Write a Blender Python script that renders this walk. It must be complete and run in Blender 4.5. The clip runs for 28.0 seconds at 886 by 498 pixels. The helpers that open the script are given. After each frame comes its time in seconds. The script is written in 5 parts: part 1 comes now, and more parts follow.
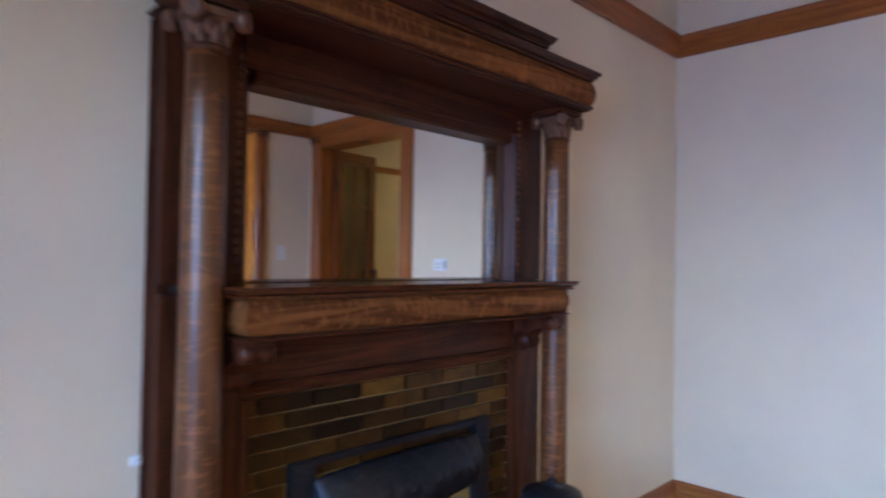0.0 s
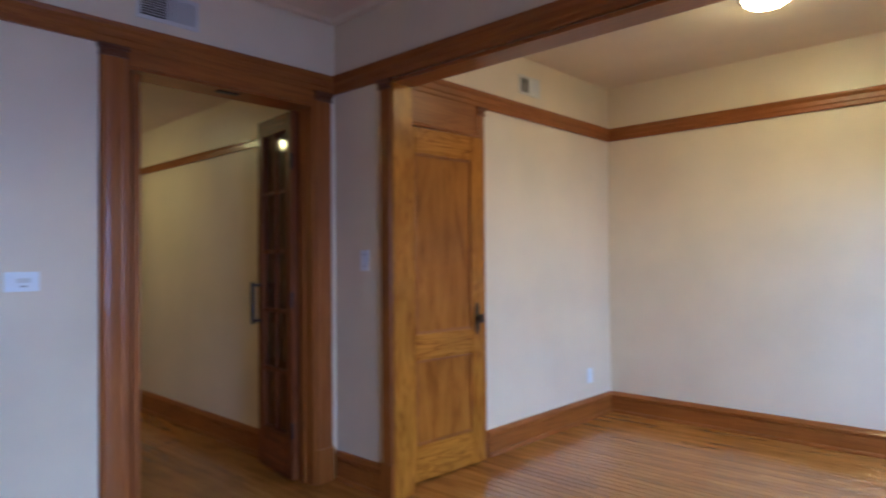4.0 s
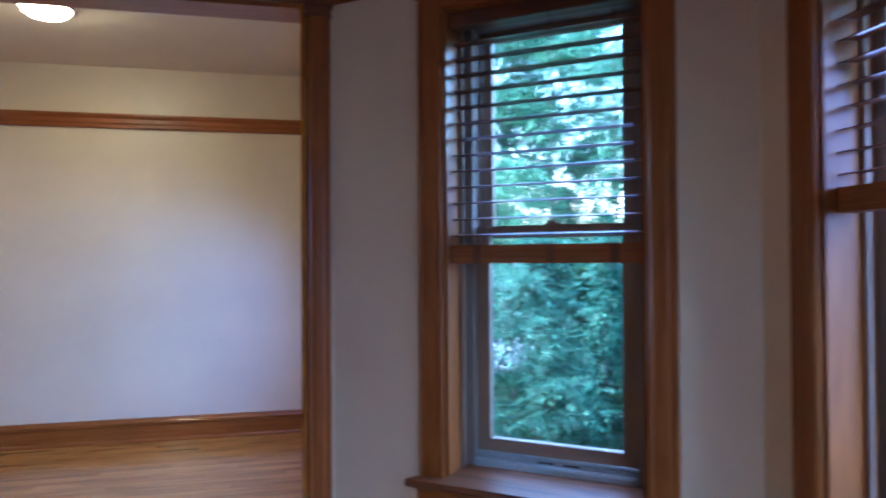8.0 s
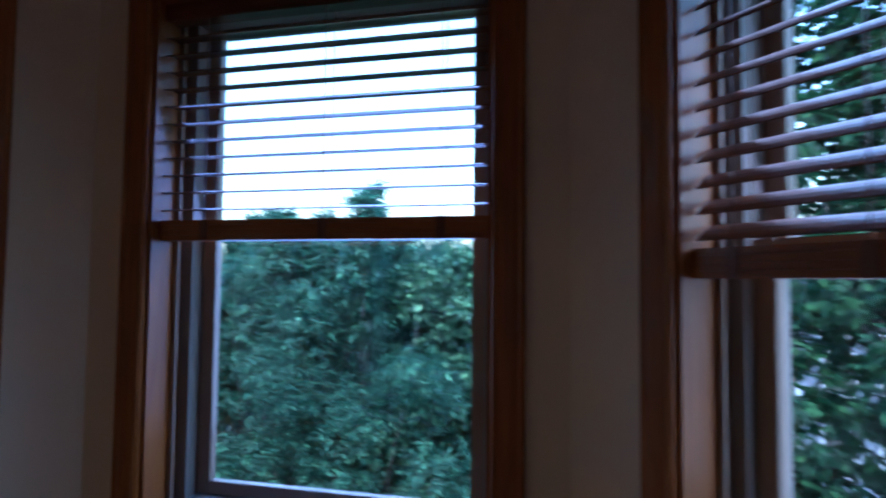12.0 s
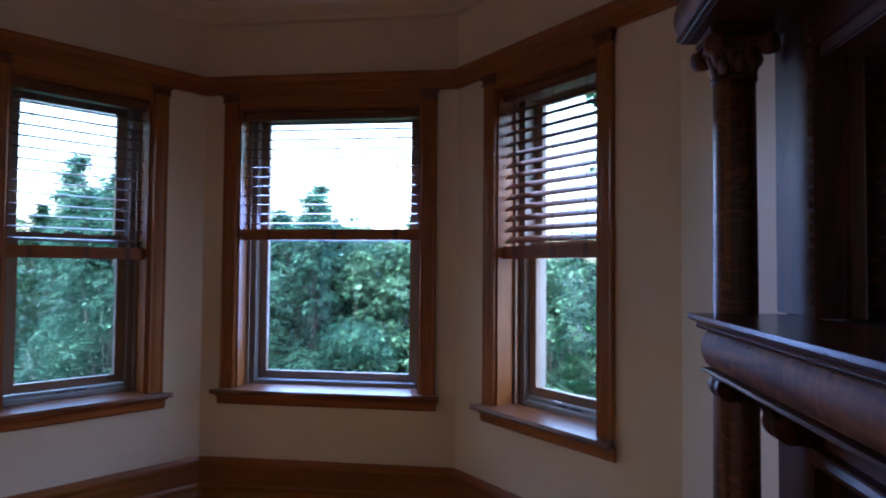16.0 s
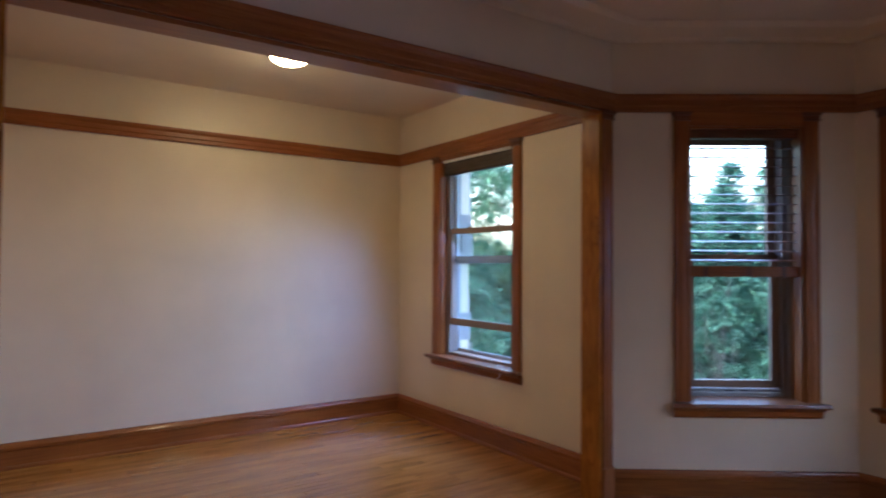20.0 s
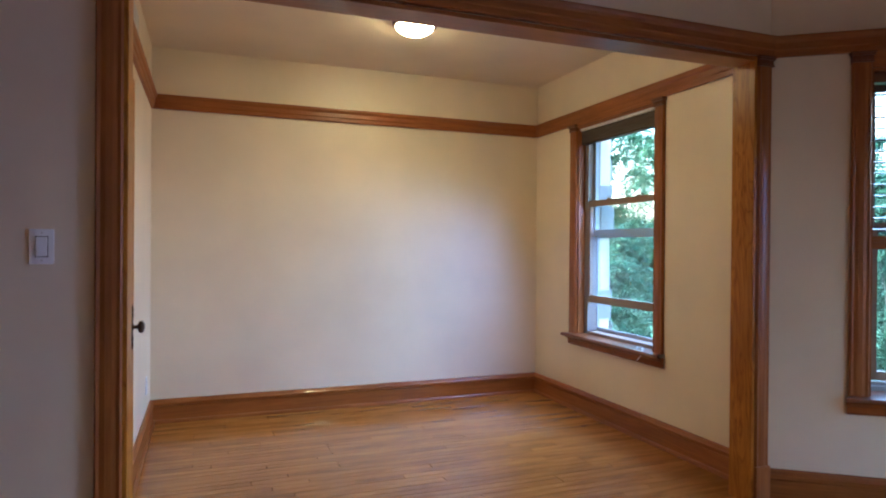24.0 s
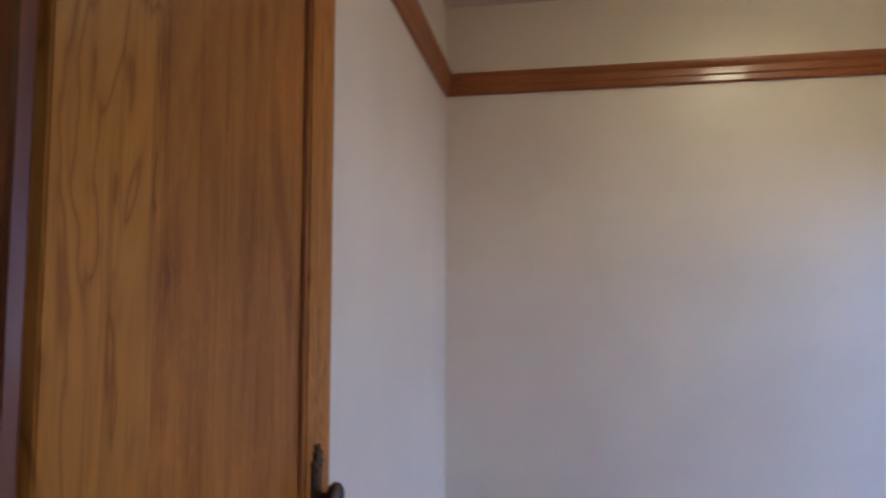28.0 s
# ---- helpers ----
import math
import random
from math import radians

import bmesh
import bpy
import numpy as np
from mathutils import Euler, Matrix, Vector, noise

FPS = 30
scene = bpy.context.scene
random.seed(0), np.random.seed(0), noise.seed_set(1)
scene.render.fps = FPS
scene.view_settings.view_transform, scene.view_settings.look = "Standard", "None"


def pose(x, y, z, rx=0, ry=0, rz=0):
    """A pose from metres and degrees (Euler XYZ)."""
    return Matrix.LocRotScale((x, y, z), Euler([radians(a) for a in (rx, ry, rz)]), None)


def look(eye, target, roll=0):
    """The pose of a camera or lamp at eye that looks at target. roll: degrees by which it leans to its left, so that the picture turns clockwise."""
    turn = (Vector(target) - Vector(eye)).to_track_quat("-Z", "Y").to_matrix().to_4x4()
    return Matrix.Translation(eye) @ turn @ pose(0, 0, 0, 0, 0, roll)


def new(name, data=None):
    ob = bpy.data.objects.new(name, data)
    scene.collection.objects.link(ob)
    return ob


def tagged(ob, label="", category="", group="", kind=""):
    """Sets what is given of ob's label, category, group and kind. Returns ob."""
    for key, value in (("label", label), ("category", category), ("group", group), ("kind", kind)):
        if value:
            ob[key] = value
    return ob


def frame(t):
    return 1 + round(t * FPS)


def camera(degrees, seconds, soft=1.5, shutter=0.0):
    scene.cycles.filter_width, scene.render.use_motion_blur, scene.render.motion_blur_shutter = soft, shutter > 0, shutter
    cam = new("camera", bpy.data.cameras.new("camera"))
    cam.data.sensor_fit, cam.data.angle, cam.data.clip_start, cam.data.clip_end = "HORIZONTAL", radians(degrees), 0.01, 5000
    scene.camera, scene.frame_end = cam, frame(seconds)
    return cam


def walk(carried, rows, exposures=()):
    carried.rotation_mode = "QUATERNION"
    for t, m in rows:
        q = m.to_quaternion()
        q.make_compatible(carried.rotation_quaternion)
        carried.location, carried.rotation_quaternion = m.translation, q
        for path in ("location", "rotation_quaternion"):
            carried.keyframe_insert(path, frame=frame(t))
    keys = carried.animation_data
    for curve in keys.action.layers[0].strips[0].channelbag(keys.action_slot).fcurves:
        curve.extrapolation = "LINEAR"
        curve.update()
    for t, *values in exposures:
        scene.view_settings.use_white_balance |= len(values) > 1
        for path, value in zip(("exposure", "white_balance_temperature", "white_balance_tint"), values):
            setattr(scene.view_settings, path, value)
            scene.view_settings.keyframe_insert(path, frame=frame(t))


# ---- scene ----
cam = camera(70.3, 28.0, soft=2.0, shutter=0.7)
# seconds, place and turn
PATH = [
    (0, (0.631, 0.643, 1.217), (-0.938, -0.896, 1.261), 0.9),
    (0.5, (0.559, 0.458, 1.21), (-1.284, -0.745, 1.249), 0.9),
    (1, (0.549, 0.317, 1.242), (-1.541, -0.367, 1.278), 0.2),
    (1.5, (0.433, 0.22, 1.225), (-1.741, -0.11, 1.267), -0.1),
    (2, (0.358, 0.132, 1.236), (-1.841, 0.09, 1.28), -0.4),
    (2.5, (0.404, 0.08, 1.262), (-1.75, 0.531, 1.284), 0.1),
    (3, (0.458, 0.111, 1.294), (-1.492, 1.131, 1.302), 0.1),
    (3.5, (0.514, 0.211, 1.293), (-1.211, 1.576, 1.315), -0.2),
    (4, (0.601, 0.266, 1.27), (-0.903, 1.871, 1.307), -0.5),
    (4.5, (0.604, 0.26, 1.285), (-0.645, 2.071, 1.315), -0.4),
    (6.5, (0.737, 0.088, 1.32), (0.449, 2.268, 1.359), -0.7),
    (7, (0.835, 0.164, 1.319), (0.783, 2.364, 1.351), -0.7),
    (7.5, (0.963, 0.193, 1.311), (1.127, 2.386, 1.336), -0.5),
    (8, (0.967, 0.175, 1.303), (1.423, 2.327, 1.333), -0.4),
    (8.5, (0.982, 0.099, 1.316), (1.695, 2.18, 1.347), -0.1),
    (9, (0.921, 0.034, 1.336), (1.962, 1.972, 1.361), 0.0),
    (9.5, (0.878, -0.028, 1.309), (2.145, 1.77, 1.358), 0.1),
    (10, (0.978, -0.057, 1.312), (2.405, 1.616, 1.358), 0.4),
    (10.5, (1.065, -0.02, 1.326), (2.627, 1.528, 1.361), 0.5),
    (11, (1.076, 0.008, 1.317), (2.739, 1.449, 1.352), 0.4),
    (11.5, (0.87, 0.075, 1.294), (2.753, 1.209, 1.382), 1.1),
    (12, (0.567, 0.142, 1.288), (2.694, 0.691, 1.402), 0.6),
    (12.5, (0.369, 0.059, 1.299), (2.527, 0.476, 1.375), 0.5),
    (13, (0.088, 0.081, 1.292), (2.261, 0.424, 1.369), 0.5),
    (13.5, (-0.262, 0.155, 1.286), (1.923, 0.404, 1.364), 0.6),
    (15.5, (-1.187, -0.018, 1.261), (1.002, 0.184, 1.339), 0.7),
    (16, (-1.235, -0.139, 1.24), (0.945, 0.142, 1.314), 0.5),
    (16.5, (-1.343, -0.18, 1.241), (0.822, 0.207, 1.311), 0.5),
    (17, (-1.513, -0.184, 1.251), (0.64, 0.268, 1.32), 0.5),
    (17.5, (-1.564, -0.134, 1.291), (0.567, 0.408, 1.353), 0.5),
    (18, (-1.536, -0.059, 1.302), (0.546, 0.652, 1.355), 0.5),
    (18.5, (-1.612, 0.006, 1.349), (0.358, 0.986, 1.385), 0.5),
    (19, (-1.752, 0.056, 1.381), (-0.024, 1.418, 1.411), 0.3),
    (19.5, (-1.821, 0.073, 1.359), (-0.356, 1.714, 1.403), 0.4),
    (20, (-1.854, 0.081, 1.34), (-0.597, 1.887, 1.396), 0.4),
    (20.5, (-1.86, 0.066, 1.358), (-0.782, 1.983, 1.409), 0.4),
    (21, (-1.867, 0.061, 1.336), (-0.921, 2.046, 1.392), 0.5),
    (21.5, (-1.87, 0.053, 1.289), (-1.001, 2.074, 1.351), 0.5),
    (22, (-1.887, 0.035, 1.228), (-1.049, 2.069, 1.296), 0.7),
    (22.5, (-1.844, -0.008, 1.184), (-1.032, 2.037, 1.23), 0.6),
    (24.5, (-1.579, 0.299, 1.337), (-0.822, 2.364, 1.322), 0.5),
    (25, (-1.571, 0.541, 1.374), (-0.843, 2.617, 1.396), 0.5),
    (25.5, (-1.553, 0.792, 1.344), (-0.873, 2.883, 1.407), 0.5),
    (26, (-1.548, 1.042, 1.332), (-1.06, 3.185, 1.426), 0.4),
    (26.5, (-1.543, 1.291, 1.348), (-1.19, 3.462, 1.437), 0.4),
    (27, (-1.505, 1.547, 1.336), (-1.238, 3.729, 1.426), 0.4),
    (27.5, (-1.47, 1.85, 1.305), (-1.494, 3.847, 1.406), 0.2),
    (28, (-1.470, 2.088, 1.30), (-1.818, 4.055, 1.433), 0.1),
]
# exposure and white balance of the clip's camera
STOPS = [(0, 5.45, 4700, 9), (1, 5.23, 4820, 13), (2, 4.95, 4750, 9), (3, 4.75, 4590, 9), (4, 4.7, 4650, 12), (6.5, 4.38, 4350, 17), (8, 4.43, 4170, 19), (9, 4.38, 4100, 18), (10, 3.93, 4020, 16), (11, 3.3, 4050, 16), (12, 2.9, 4200, 18), (13, 2.55, 4320, 21), (13.5, 2.7, 4420, 22), (15.5, 3.58, 4680, 23), (17, 4.15, 4750, 21), (18, 4.38, 4890, 21), (19, 4.05, 4840, 23), (20, 4.04, 4880, 23), (22, 4.73, 4890, 17), (25, 4.46, 4620, 15), (26, 4.2, 4420, 20), (27, 4.48, 4320, 20), (28, 4.25, 4280, 19)]
walk(cam, [(t, look(*row)) for t, *row in PATH], STOPS)

# ---- light ----
world = bpy.data.worlds.new("sky")
scene.world = world
world.use_nodes = True
wn = world.node_tree
sky = wn.nodes.new("ShaderNodeTexSky")
sky.sky_type = "NISHITA"
sky.sun_disc = False
sky.sun_elevation = radians(55)
sky.sun_rotation = radians(270)
sky.air_density, sky.dust_density = 2.0, 5.0
wn.nodes["Background"].inputs["Strength"].default_value = 0.15
wn.links.new(sky.outputs[0], wn.nodes["Background"].inputs["Color"])
sun = new("sun", bpy.data.lights.new("sun", "SUN"))
sun.data.energy, sun.data.angle, sun.data.color = 0.2, radians(20), (1.0, 0.96, 0.90)
sun.matrix_world = look((-30, 0, 42.8), (0, 0, 0))


def area_lamp(name, m, w, h, watts, colour, shape="RECTANGLE", spread=180):
    lamp = new(name, bpy.data.lights.new(name, "AREA"))
    lamp.data.shape, lamp.data.size, lamp.data.energy, lamp.data.color = shape, w, watts, colour
    if shape == "RECTANGLE":
        lamp.data.size_y = h
    lamp.data.spread = radians(spread)
    lamp.matrix_world = m
    return lamp


DAY = (0.54, 0.63, 0.99)
DAY_TINTS = {"day_small": (0.46, 0.585, 0.98), "day_south": (0.92, 0.80, 0.86)}
WARM = (1.0, 0.64, 0.17)

# ---- plan ----
XW, XW2, XE2, XB = -2.392, -1.983, 1.122, 2.197      # west walls, small room's east wall, bay front
YS, YB, YB2, YN = -0.715, 2.533, 2.652, 5.054        # south wall, partition faces, north wall
CEIL, RAIL, RAILT, BASE = 2.684, 2.242, 2.342, 0.168
SE0, SE1 = (1.178, YS), (XB, 0.228)
NE0, NE1 = (XB, 1.702), (1.053, YB)
YH = 2.47                                            # hall's north wall
OPX0, OPX1, OPZ = -1.885, 0.955, 2.236               # wide opening


# ---- materials ----
def material(name, rough=0.5, metal=0.0):
    m = bpy.data.materials.new(name)
    m.use_nodes = True
    b = m.node_tree.nodes["Principled BSDF"]
    b.inputs["Roughness"].default_value, b.inputs["Metallic"].default_value = rough, metal
    return m, m.node_tree, b


def add(nt, kind, **values):
    n = nt.nodes.new(kind)
    for k, v in values.items():
        if k in n.inputs:
            n.inputs[k].default_value = v
    return n


def ramp(nt, fac, stops):
    r = nt.nodes.new("ShaderNodeValToRGB")
    e = r.color_ramp.elements
    e[0].position, e[0].color = stops[0][0], (*stops[0][1], 1)
    e[1].position, e[1].color = stops[-1][0], (*stops[-1][1], 1)
    for p, c in stops[1:-1]:
        x = e.new(p)
        x.color = (*c, 1)
    nt.links.new(fac, r.inputs[0])
    return r.outputs[0]


def coords(nt, scale, space="Object", jitter=0.0):
    c = nt.nodes.new("ShaderNodeTexCoord")
    mp = nt.nodes.new("ShaderNodeMapping")
    mp.inputs["Scale"].default_value = scale
    nt.links.new(c.outputs[space], mp.inputs[0])
    if jitter:
        info = nt.nodes.new("ShaderNodeObjectInfo")
        mul = nt.nodes.new("ShaderNodeMath")
        mul.operation = "MULTIPLY"
        mul.inputs[1].default_value = jitter
        nt.links.new(info.outputs["Random"], mul.inputs[0])
        nt.links.new(mul.outputs[0], mp.inputs["Location"])
    return mp.outputs[0]


def bump(nt, b, height, strength, distance=0.002):
    n = add(nt, "ShaderNodeBump", Strength=strength, Distance=distance)
    nt.links.new(height, n.inputs["Height"])
    nt.links.new(n.outputs[0], b.inputs["Normal"])


def mixed(nt, a, b_, fac, mode="MIX"):
    m = nt.nodes.new("ShaderNodeMix")
    m.data_type, m.blend_type = "RGBA", mode
    for sock, v in ((m.inputs[6], a), (m.inputs[7], b_), (m.inputs[0], fac)):
        if isinstance(v, (int, float)):
            sock.default_value = v
        elif isinstance(v, tuple):
            sock.default_value = (*v, 1)
        else:
            nt.links.new(v, sock)
    return m.outputs[2]


def wood(name, dark, mid, light, along, rough=0.3, grain=26.0, figure=0.0, jitter=7.0, coat=0.3, waves=9.0, flakes=(16.0, 40.0), pore=0.5, draw=3.0, shine=0.5, arch=1.1, sharp=0.45):
    """Varnished wood; along: 0, 1, 2 is the axis that the grain follows."""
    m, nt, b = material(name, rough)
    fine = [grain * 4.5] * 3
    fine[along] = draw
    broad = [grain * 0.55] * 3
    broad[along] = arch
    v1, v2 = coords(nt, fine, jitter=jitter), coords(nt, broad, jitter=jitter)
    n1 = add(nt, "ShaderNodeTexNoise", Scale=1.0, Detail=4.0, Roughness=0.65)
    n2 = add(nt, "ShaderNodeTexNoise", Scale=1.0, Detail=3.0, Roughness=0.55, Distortion=0.9)
    nt.links.new(v1, n1.inputs["Vector"])
    nt.links.new(v2, n2.inputs["Vector"])
    wv = add(nt, "ShaderNodeMath")
    wv.operation = "MULTIPLY"
    wv.inputs[1].default_value = waves
    nt.links.new(n2.outputs[0], wv.inputs[0])
    fr = nt.nodes.new("ShaderNodeMath")
    fr.operation = "PINGPONG"
    fr.inputs[1].default_value = 1.0
    nt.links.new(wv.outputs[0], fr.inputs[0])
    rings = ramp(nt, fr.outputs[0], [(0.0, dark), (sharp, mid), (1.0, light)])
    pores = ramp(nt, n1.outputs[0], [(0.34, (0.66, 0.60, 0.55)), (0.54, (1.0, 1.0, 1.0))])
    col = mixed(nt, rings, pores, pore, "MULTIPLY")
    if figure:
        fl = [flakes[0]] * 3
        fl[along] = flakes[1]
        n3 = add(nt, "ShaderNodeTexNoise", Scale=1.0, Detail=2.0, Distortion=1.5)
        nt.links.new(coords(nt, fl, jitter=jitter), n3.inputs["Vector"])
        fk = ramp(nt, n3.outputs[0], [(0.53, (0, 0, 0)), (0.62, (figure, figure, figure))])
        col = mixed(nt, col, tuple(min(1, c * 1.7) for c in light), fk)
    stain = add(nt, "ShaderNodeTexNoise", Scale=2.3, Detail=3.0)
    nt.links.new(coords(nt, (1, 1, 1), jitter=jitter), stain.inputs["Vector"])
    tone = ramp(nt, stain.outputs[0], [(0.3, (0.80, 0.78, 0.76)), (0.7, (1.08, 1.06, 1.04))])
    col = mixed(nt, col, tone, 1.0, "MULTIPLY")
    nt.links.new(col, b.inputs["Base Color"])
    b.inputs["Specular IOR Level"].default_value = shine
    b.inputs["Coat Weight"].default_value, b.inputs["Coat Roughness"].default_value = coat, 0.12
    bump(nt, b, n1.outputs[0], 0.22, 0.0012)
    return m


def paint(name, colour, rough=0.6, relief=0.25, spread=0.05):
    m, nt, b = material(name, rough)
    v = coords(nt, (1, 1, 1))
    big = add(nt, "ShaderNodeTexNoise", Scale=1.6, Detail=4.0)
    fine = add(nt, "ShaderNodeTexNoise", Scale=160.0, Detail=3.0)
    mid = add(nt, "ShaderNodeTexNoise", Scale=9.0, Detail=3.0)
    for n in (big, fine, mid):
        nt.links.new(v, n.inputs["Vector"])
    lo = tuple(c * (1 - spread) for c in colour)
    hi = tuple(min(1, c * (1 + spread)) for c in colour)
    nt.links.new(ramp(nt, big.outputs[0], [(0.35, lo), (0.65, hi)]), b.inputs["Base Color"])
    s = nt.nodes.new("ShaderNodeMath")
    s.operation = "ADD"
    nt.links.new(fine.outputs[0], s.inputs[0])
    nt.links.new(mid.outputs[0], s.inputs[1])
    bump(nt, b, s.outputs[0], relief, 0.0012)
    return m


def plain(name, colour, rough=0.5, metal=0.0, grain=60.0, spread=0.12):
    m, nt, b = material(name, rough, metal)
    n = add(nt, "ShaderNodeTexNoise", Scale=grain, Detail=3.0)
    nt.links.new(coords(nt, (1, 1, 1)), n.inputs["Vector"])
    lo = tuple(c * (1 - spread) for c in colour)
    hi = tuple(min(1, c * (1 + spread)) for c in colour)
    nt.links.new(ramp(nt, n.outputs[0], [(0.3, lo), (0.7, hi)]), b.inputs["Base Color"])
    bump(nt, b, n.outputs[0], 0.12, 0.001)
    return m


def glow(name, colour, strength):
    m, nt, b = material(name, 0.4)
    b.inputs["Base Color"].default_value = (*colour, 1)
    b.inputs["Emission Color"].default_value = (*colour, 1)
    b.inputs["Emission Strength"].default_value = strength
    return m


def window_glass(name):
    m, nt, b = material(name)
    nt.nodes.remove(b)
    t = add(nt, "ShaderNodeBsdfTransparent", Color=(0.93, 0.97, 0.96, 1))
    g = add(nt, "ShaderNodeBsdfGlossy", Roughness=0.01)
    lw = add(nt, "ShaderNodeLayerWeight", Blend=0.5)
    pw = nt.nodes.new("ShaderNodeMath")
    pw.operation = "POWER"
    pw.inputs[1].default_value = 4.0
    nt.links.new(lw.outputs["Facing"], pw.inputs[0])
    f = nt.nodes.new("ShaderNodeMath")
    f.operation = "MULTIPLY_ADD"
    f.inputs[1].default_value, f.inputs[2].default_value = 0.5, 0.05
    nt.links.new(pw.outputs[0], f.inputs[0])
    mx = nt.nodes.new("ShaderNodeMixShader")
    nt.links.new(f.outputs[0], mx.inputs[0])
    nt.links.new(t.outputs[0], mx.inputs[1])
    nt.links.new(g.outputs[0], mx.inputs[2])
    nt.links.new(mx.outputs[0], nt.nodes["Material Output"].inputs["Surface"])
    return m


WALL = paint("cream_wall_paint", (0.78, 0.66, 0.48), 0.40, 0.12)
CEILING = paint("ceiling_paint", (0.78, 0.66, 0.50), 0.7)
FIR = ((0.28, 0.086, 0.011), (0.315, 0.102, 0.0138), (0.345, 0.115, 0.016))
OAKT = ((0.30, 0.104, 0.008), (0.44, 0.172, 0.013), (0.50, 0.205, 0.017))
TRIM = [wood("varnished_fir_%s" % "xyz"[a], *FIR, a, rough=0.40, coat=0.20, shine=0.40) for a in range(3)]
DOOR = [wood("golden_oak_%s" % "xyz"[a], *OAKT, a, rough=0.32, grain=15, waves=19.0, coat=0.0, pore=0.8, shine=0.2, arch=1.5, sharp=0.3) for a in range(3)]
PANEL = wood("quartered_oak_panel", (0.25, 0.084, 0.007), (0.335, 0.120, 0.011), (0.41, 0.157, 0.015), 2, rough=0.34, coat=0.0, shine=0.2, grain=12, pore=0.7, figure=0.10, waves=6.0, flakes=(70.0, 24.0))
DARK = ((0.040, 0.0115, 0.0042), (0.066, 0.0195, 0.007), (0.092, 0.028, 0.0095))
MANTEL = [wood("dark_quartered_oak_%s" % "xyz"[a], *DARK, a, rough=0.42, figure=0.15, coat=0.02, shine=0.2) for a in range(3)]
FACE = [wood("brown_quartered_oak_%s" % "xyz"[a], (0.085, 0.027, 0.007), (0.155, 0.055, 0.013), (0.225, 0.088, 0.022), a, rough=0.56, figure=0.42, coat=0.0, shine=0.10) for a in range(3)]
CAPWOOD = wood("darkened_fir", (0.11, 0.032, 0.008), (0.15, 0.046, 0.012), (0.19, 0.06, 0.016), 0, rough=0.35)
SHAFT = wood("polished_oak_shaft", (0.060, 0.020, 0.006), (0.115, 0.041, 0.011), (0.17, 0.066, 0.018), 2, rough=0.38, figure=0.5, flakes=(13.0, 46.0), coat=0.12)
POLISHED = wood("polished_shelf_oak", *DARK, 0, rough=0.22, figure=0.2, coat=0.0, shine=0.22)
BROWN = [wood("brown_stained_fir_%s" % "xyz"[a], (0.12, 0.040, 0.010), (0.17, 0.058, 0.015), (0.22, 0.078, 0.021), a, rough=0.36, coat=0.08) for a in range(3)]
STAINED = [wood("dark_stained_fir_%s" % "xyz"[a], (0.13, 0.036, 0.009), (0.185, 0.053, 0.013), (0.24, 0.072, 0.018), a, rough=0.42, coat=0.0, shine=0.22) for a in range(3)]
CARVED = plain("carved_oak", (0.120, 0.050, 0.020), 0.6, grain=40, spread=0.4)
SLAT = wood("blind_slat", (0.11, 0.04, 0.016), (0.16, 0.058, 0.022), (0.21, 0.08, 0.03), 0, rough=0.32, coat=0.0, shine=0.5)
# greyer, darker slats for the raised blind
GREYSLAT = wood("grey_brown_blind_slat", (0.075, 0.058, 0.047), (0.105, 0.082, 0.066), (0.14, 0.11, 0.09), 0, rough=0.5, coat=0.0, shine=0.4)
SASH = paint("tan_sash_paint", (0.29, 0.205, 0.145), 0.45, 0.1)
TRACK = paint("grey_brown_track_paint", (0.27, 0.23, 0.20), 0.45, 0.1)
SASHW = paint("pale_sash_paint", (0.36, 0.38, 0.40), 0.45, 0.1)
FLOORM = wood("oak_strip_floor", (0.335, 0.140, 0.021), (0.405, 0.178, 0.028), (0.475, 0.214, 0.037), 0, rough=0.20, grain=14, jitter=31.0, coat=0.25, pore=0.2, draw=1.6, waves=5.0)
_fn = FLOORM.node_tree
_fb = _fn.nodes["Principled BSDF"]
_g = _fn.nodes.new("ShaderNodeNewGeometry")
_src = _fb.inputs["Base Color"].links[0].from_socket
_fn.links.new(mixed(_fn, _src, ramp(_fn, _g.outputs["Random Per Island"], [(0.0, (0.90, 0.88, 0.85)), (1.0, (1.08, 1.06, 1.04))]), 1.0, "MULTIPLY"), _fb.inputs["Base Color"])
_oi = _fn.nodes.new("ShaderNodeObjectInfo")
_src = _fb.inputs["Base Color"].links[0].from_socket
_fn.links.new(mixed(_fn, _src, ramp(_fn, _oi.outputs["Random"], [(0.0, (0.90, 0.87, 0.83)), (1.0, (1.08, 1.06, 1.04))]), 1.0, "MULTIPLY"), _fb.inputs["Base Color"])
SUBFLOOR = plain("dark_floor_joint", (0.07, 0.03, 0.012), 0.8)
WHITE = paint("white_plastic", (0.86, 0.87, 0.88), 0.35, 0.05, 0.02)
METALW = paint("white_enamel", (0.68, 0.66, 0.62), 0.4, 0.05, 0.03)
SLOT = plain("dark_duct", (0.022, 0.021, 0.020), 0.8)
BRONZE = plain("aged_bronze", (0.10, 0.06, 0.035), 0.42, 0.85, 90, 0.35)
IRON = plain("black_cast_iron", (0.022, 0.023, 0.028), 0.42, 0.6, 120, 0.4)
ASH = plain("grey_firebox", (0.30, 0.30, 0.31), 0.8, 0.0, 14, 0.3)
NICKEL = plain("dull_nickel", (0.42, 0.40, 0.37), 0.35, 1.0)
GLASS = window_glass("window_glass")
MIRROR, _nt, _b = material("mirror_silver", 0.015, 1.0)
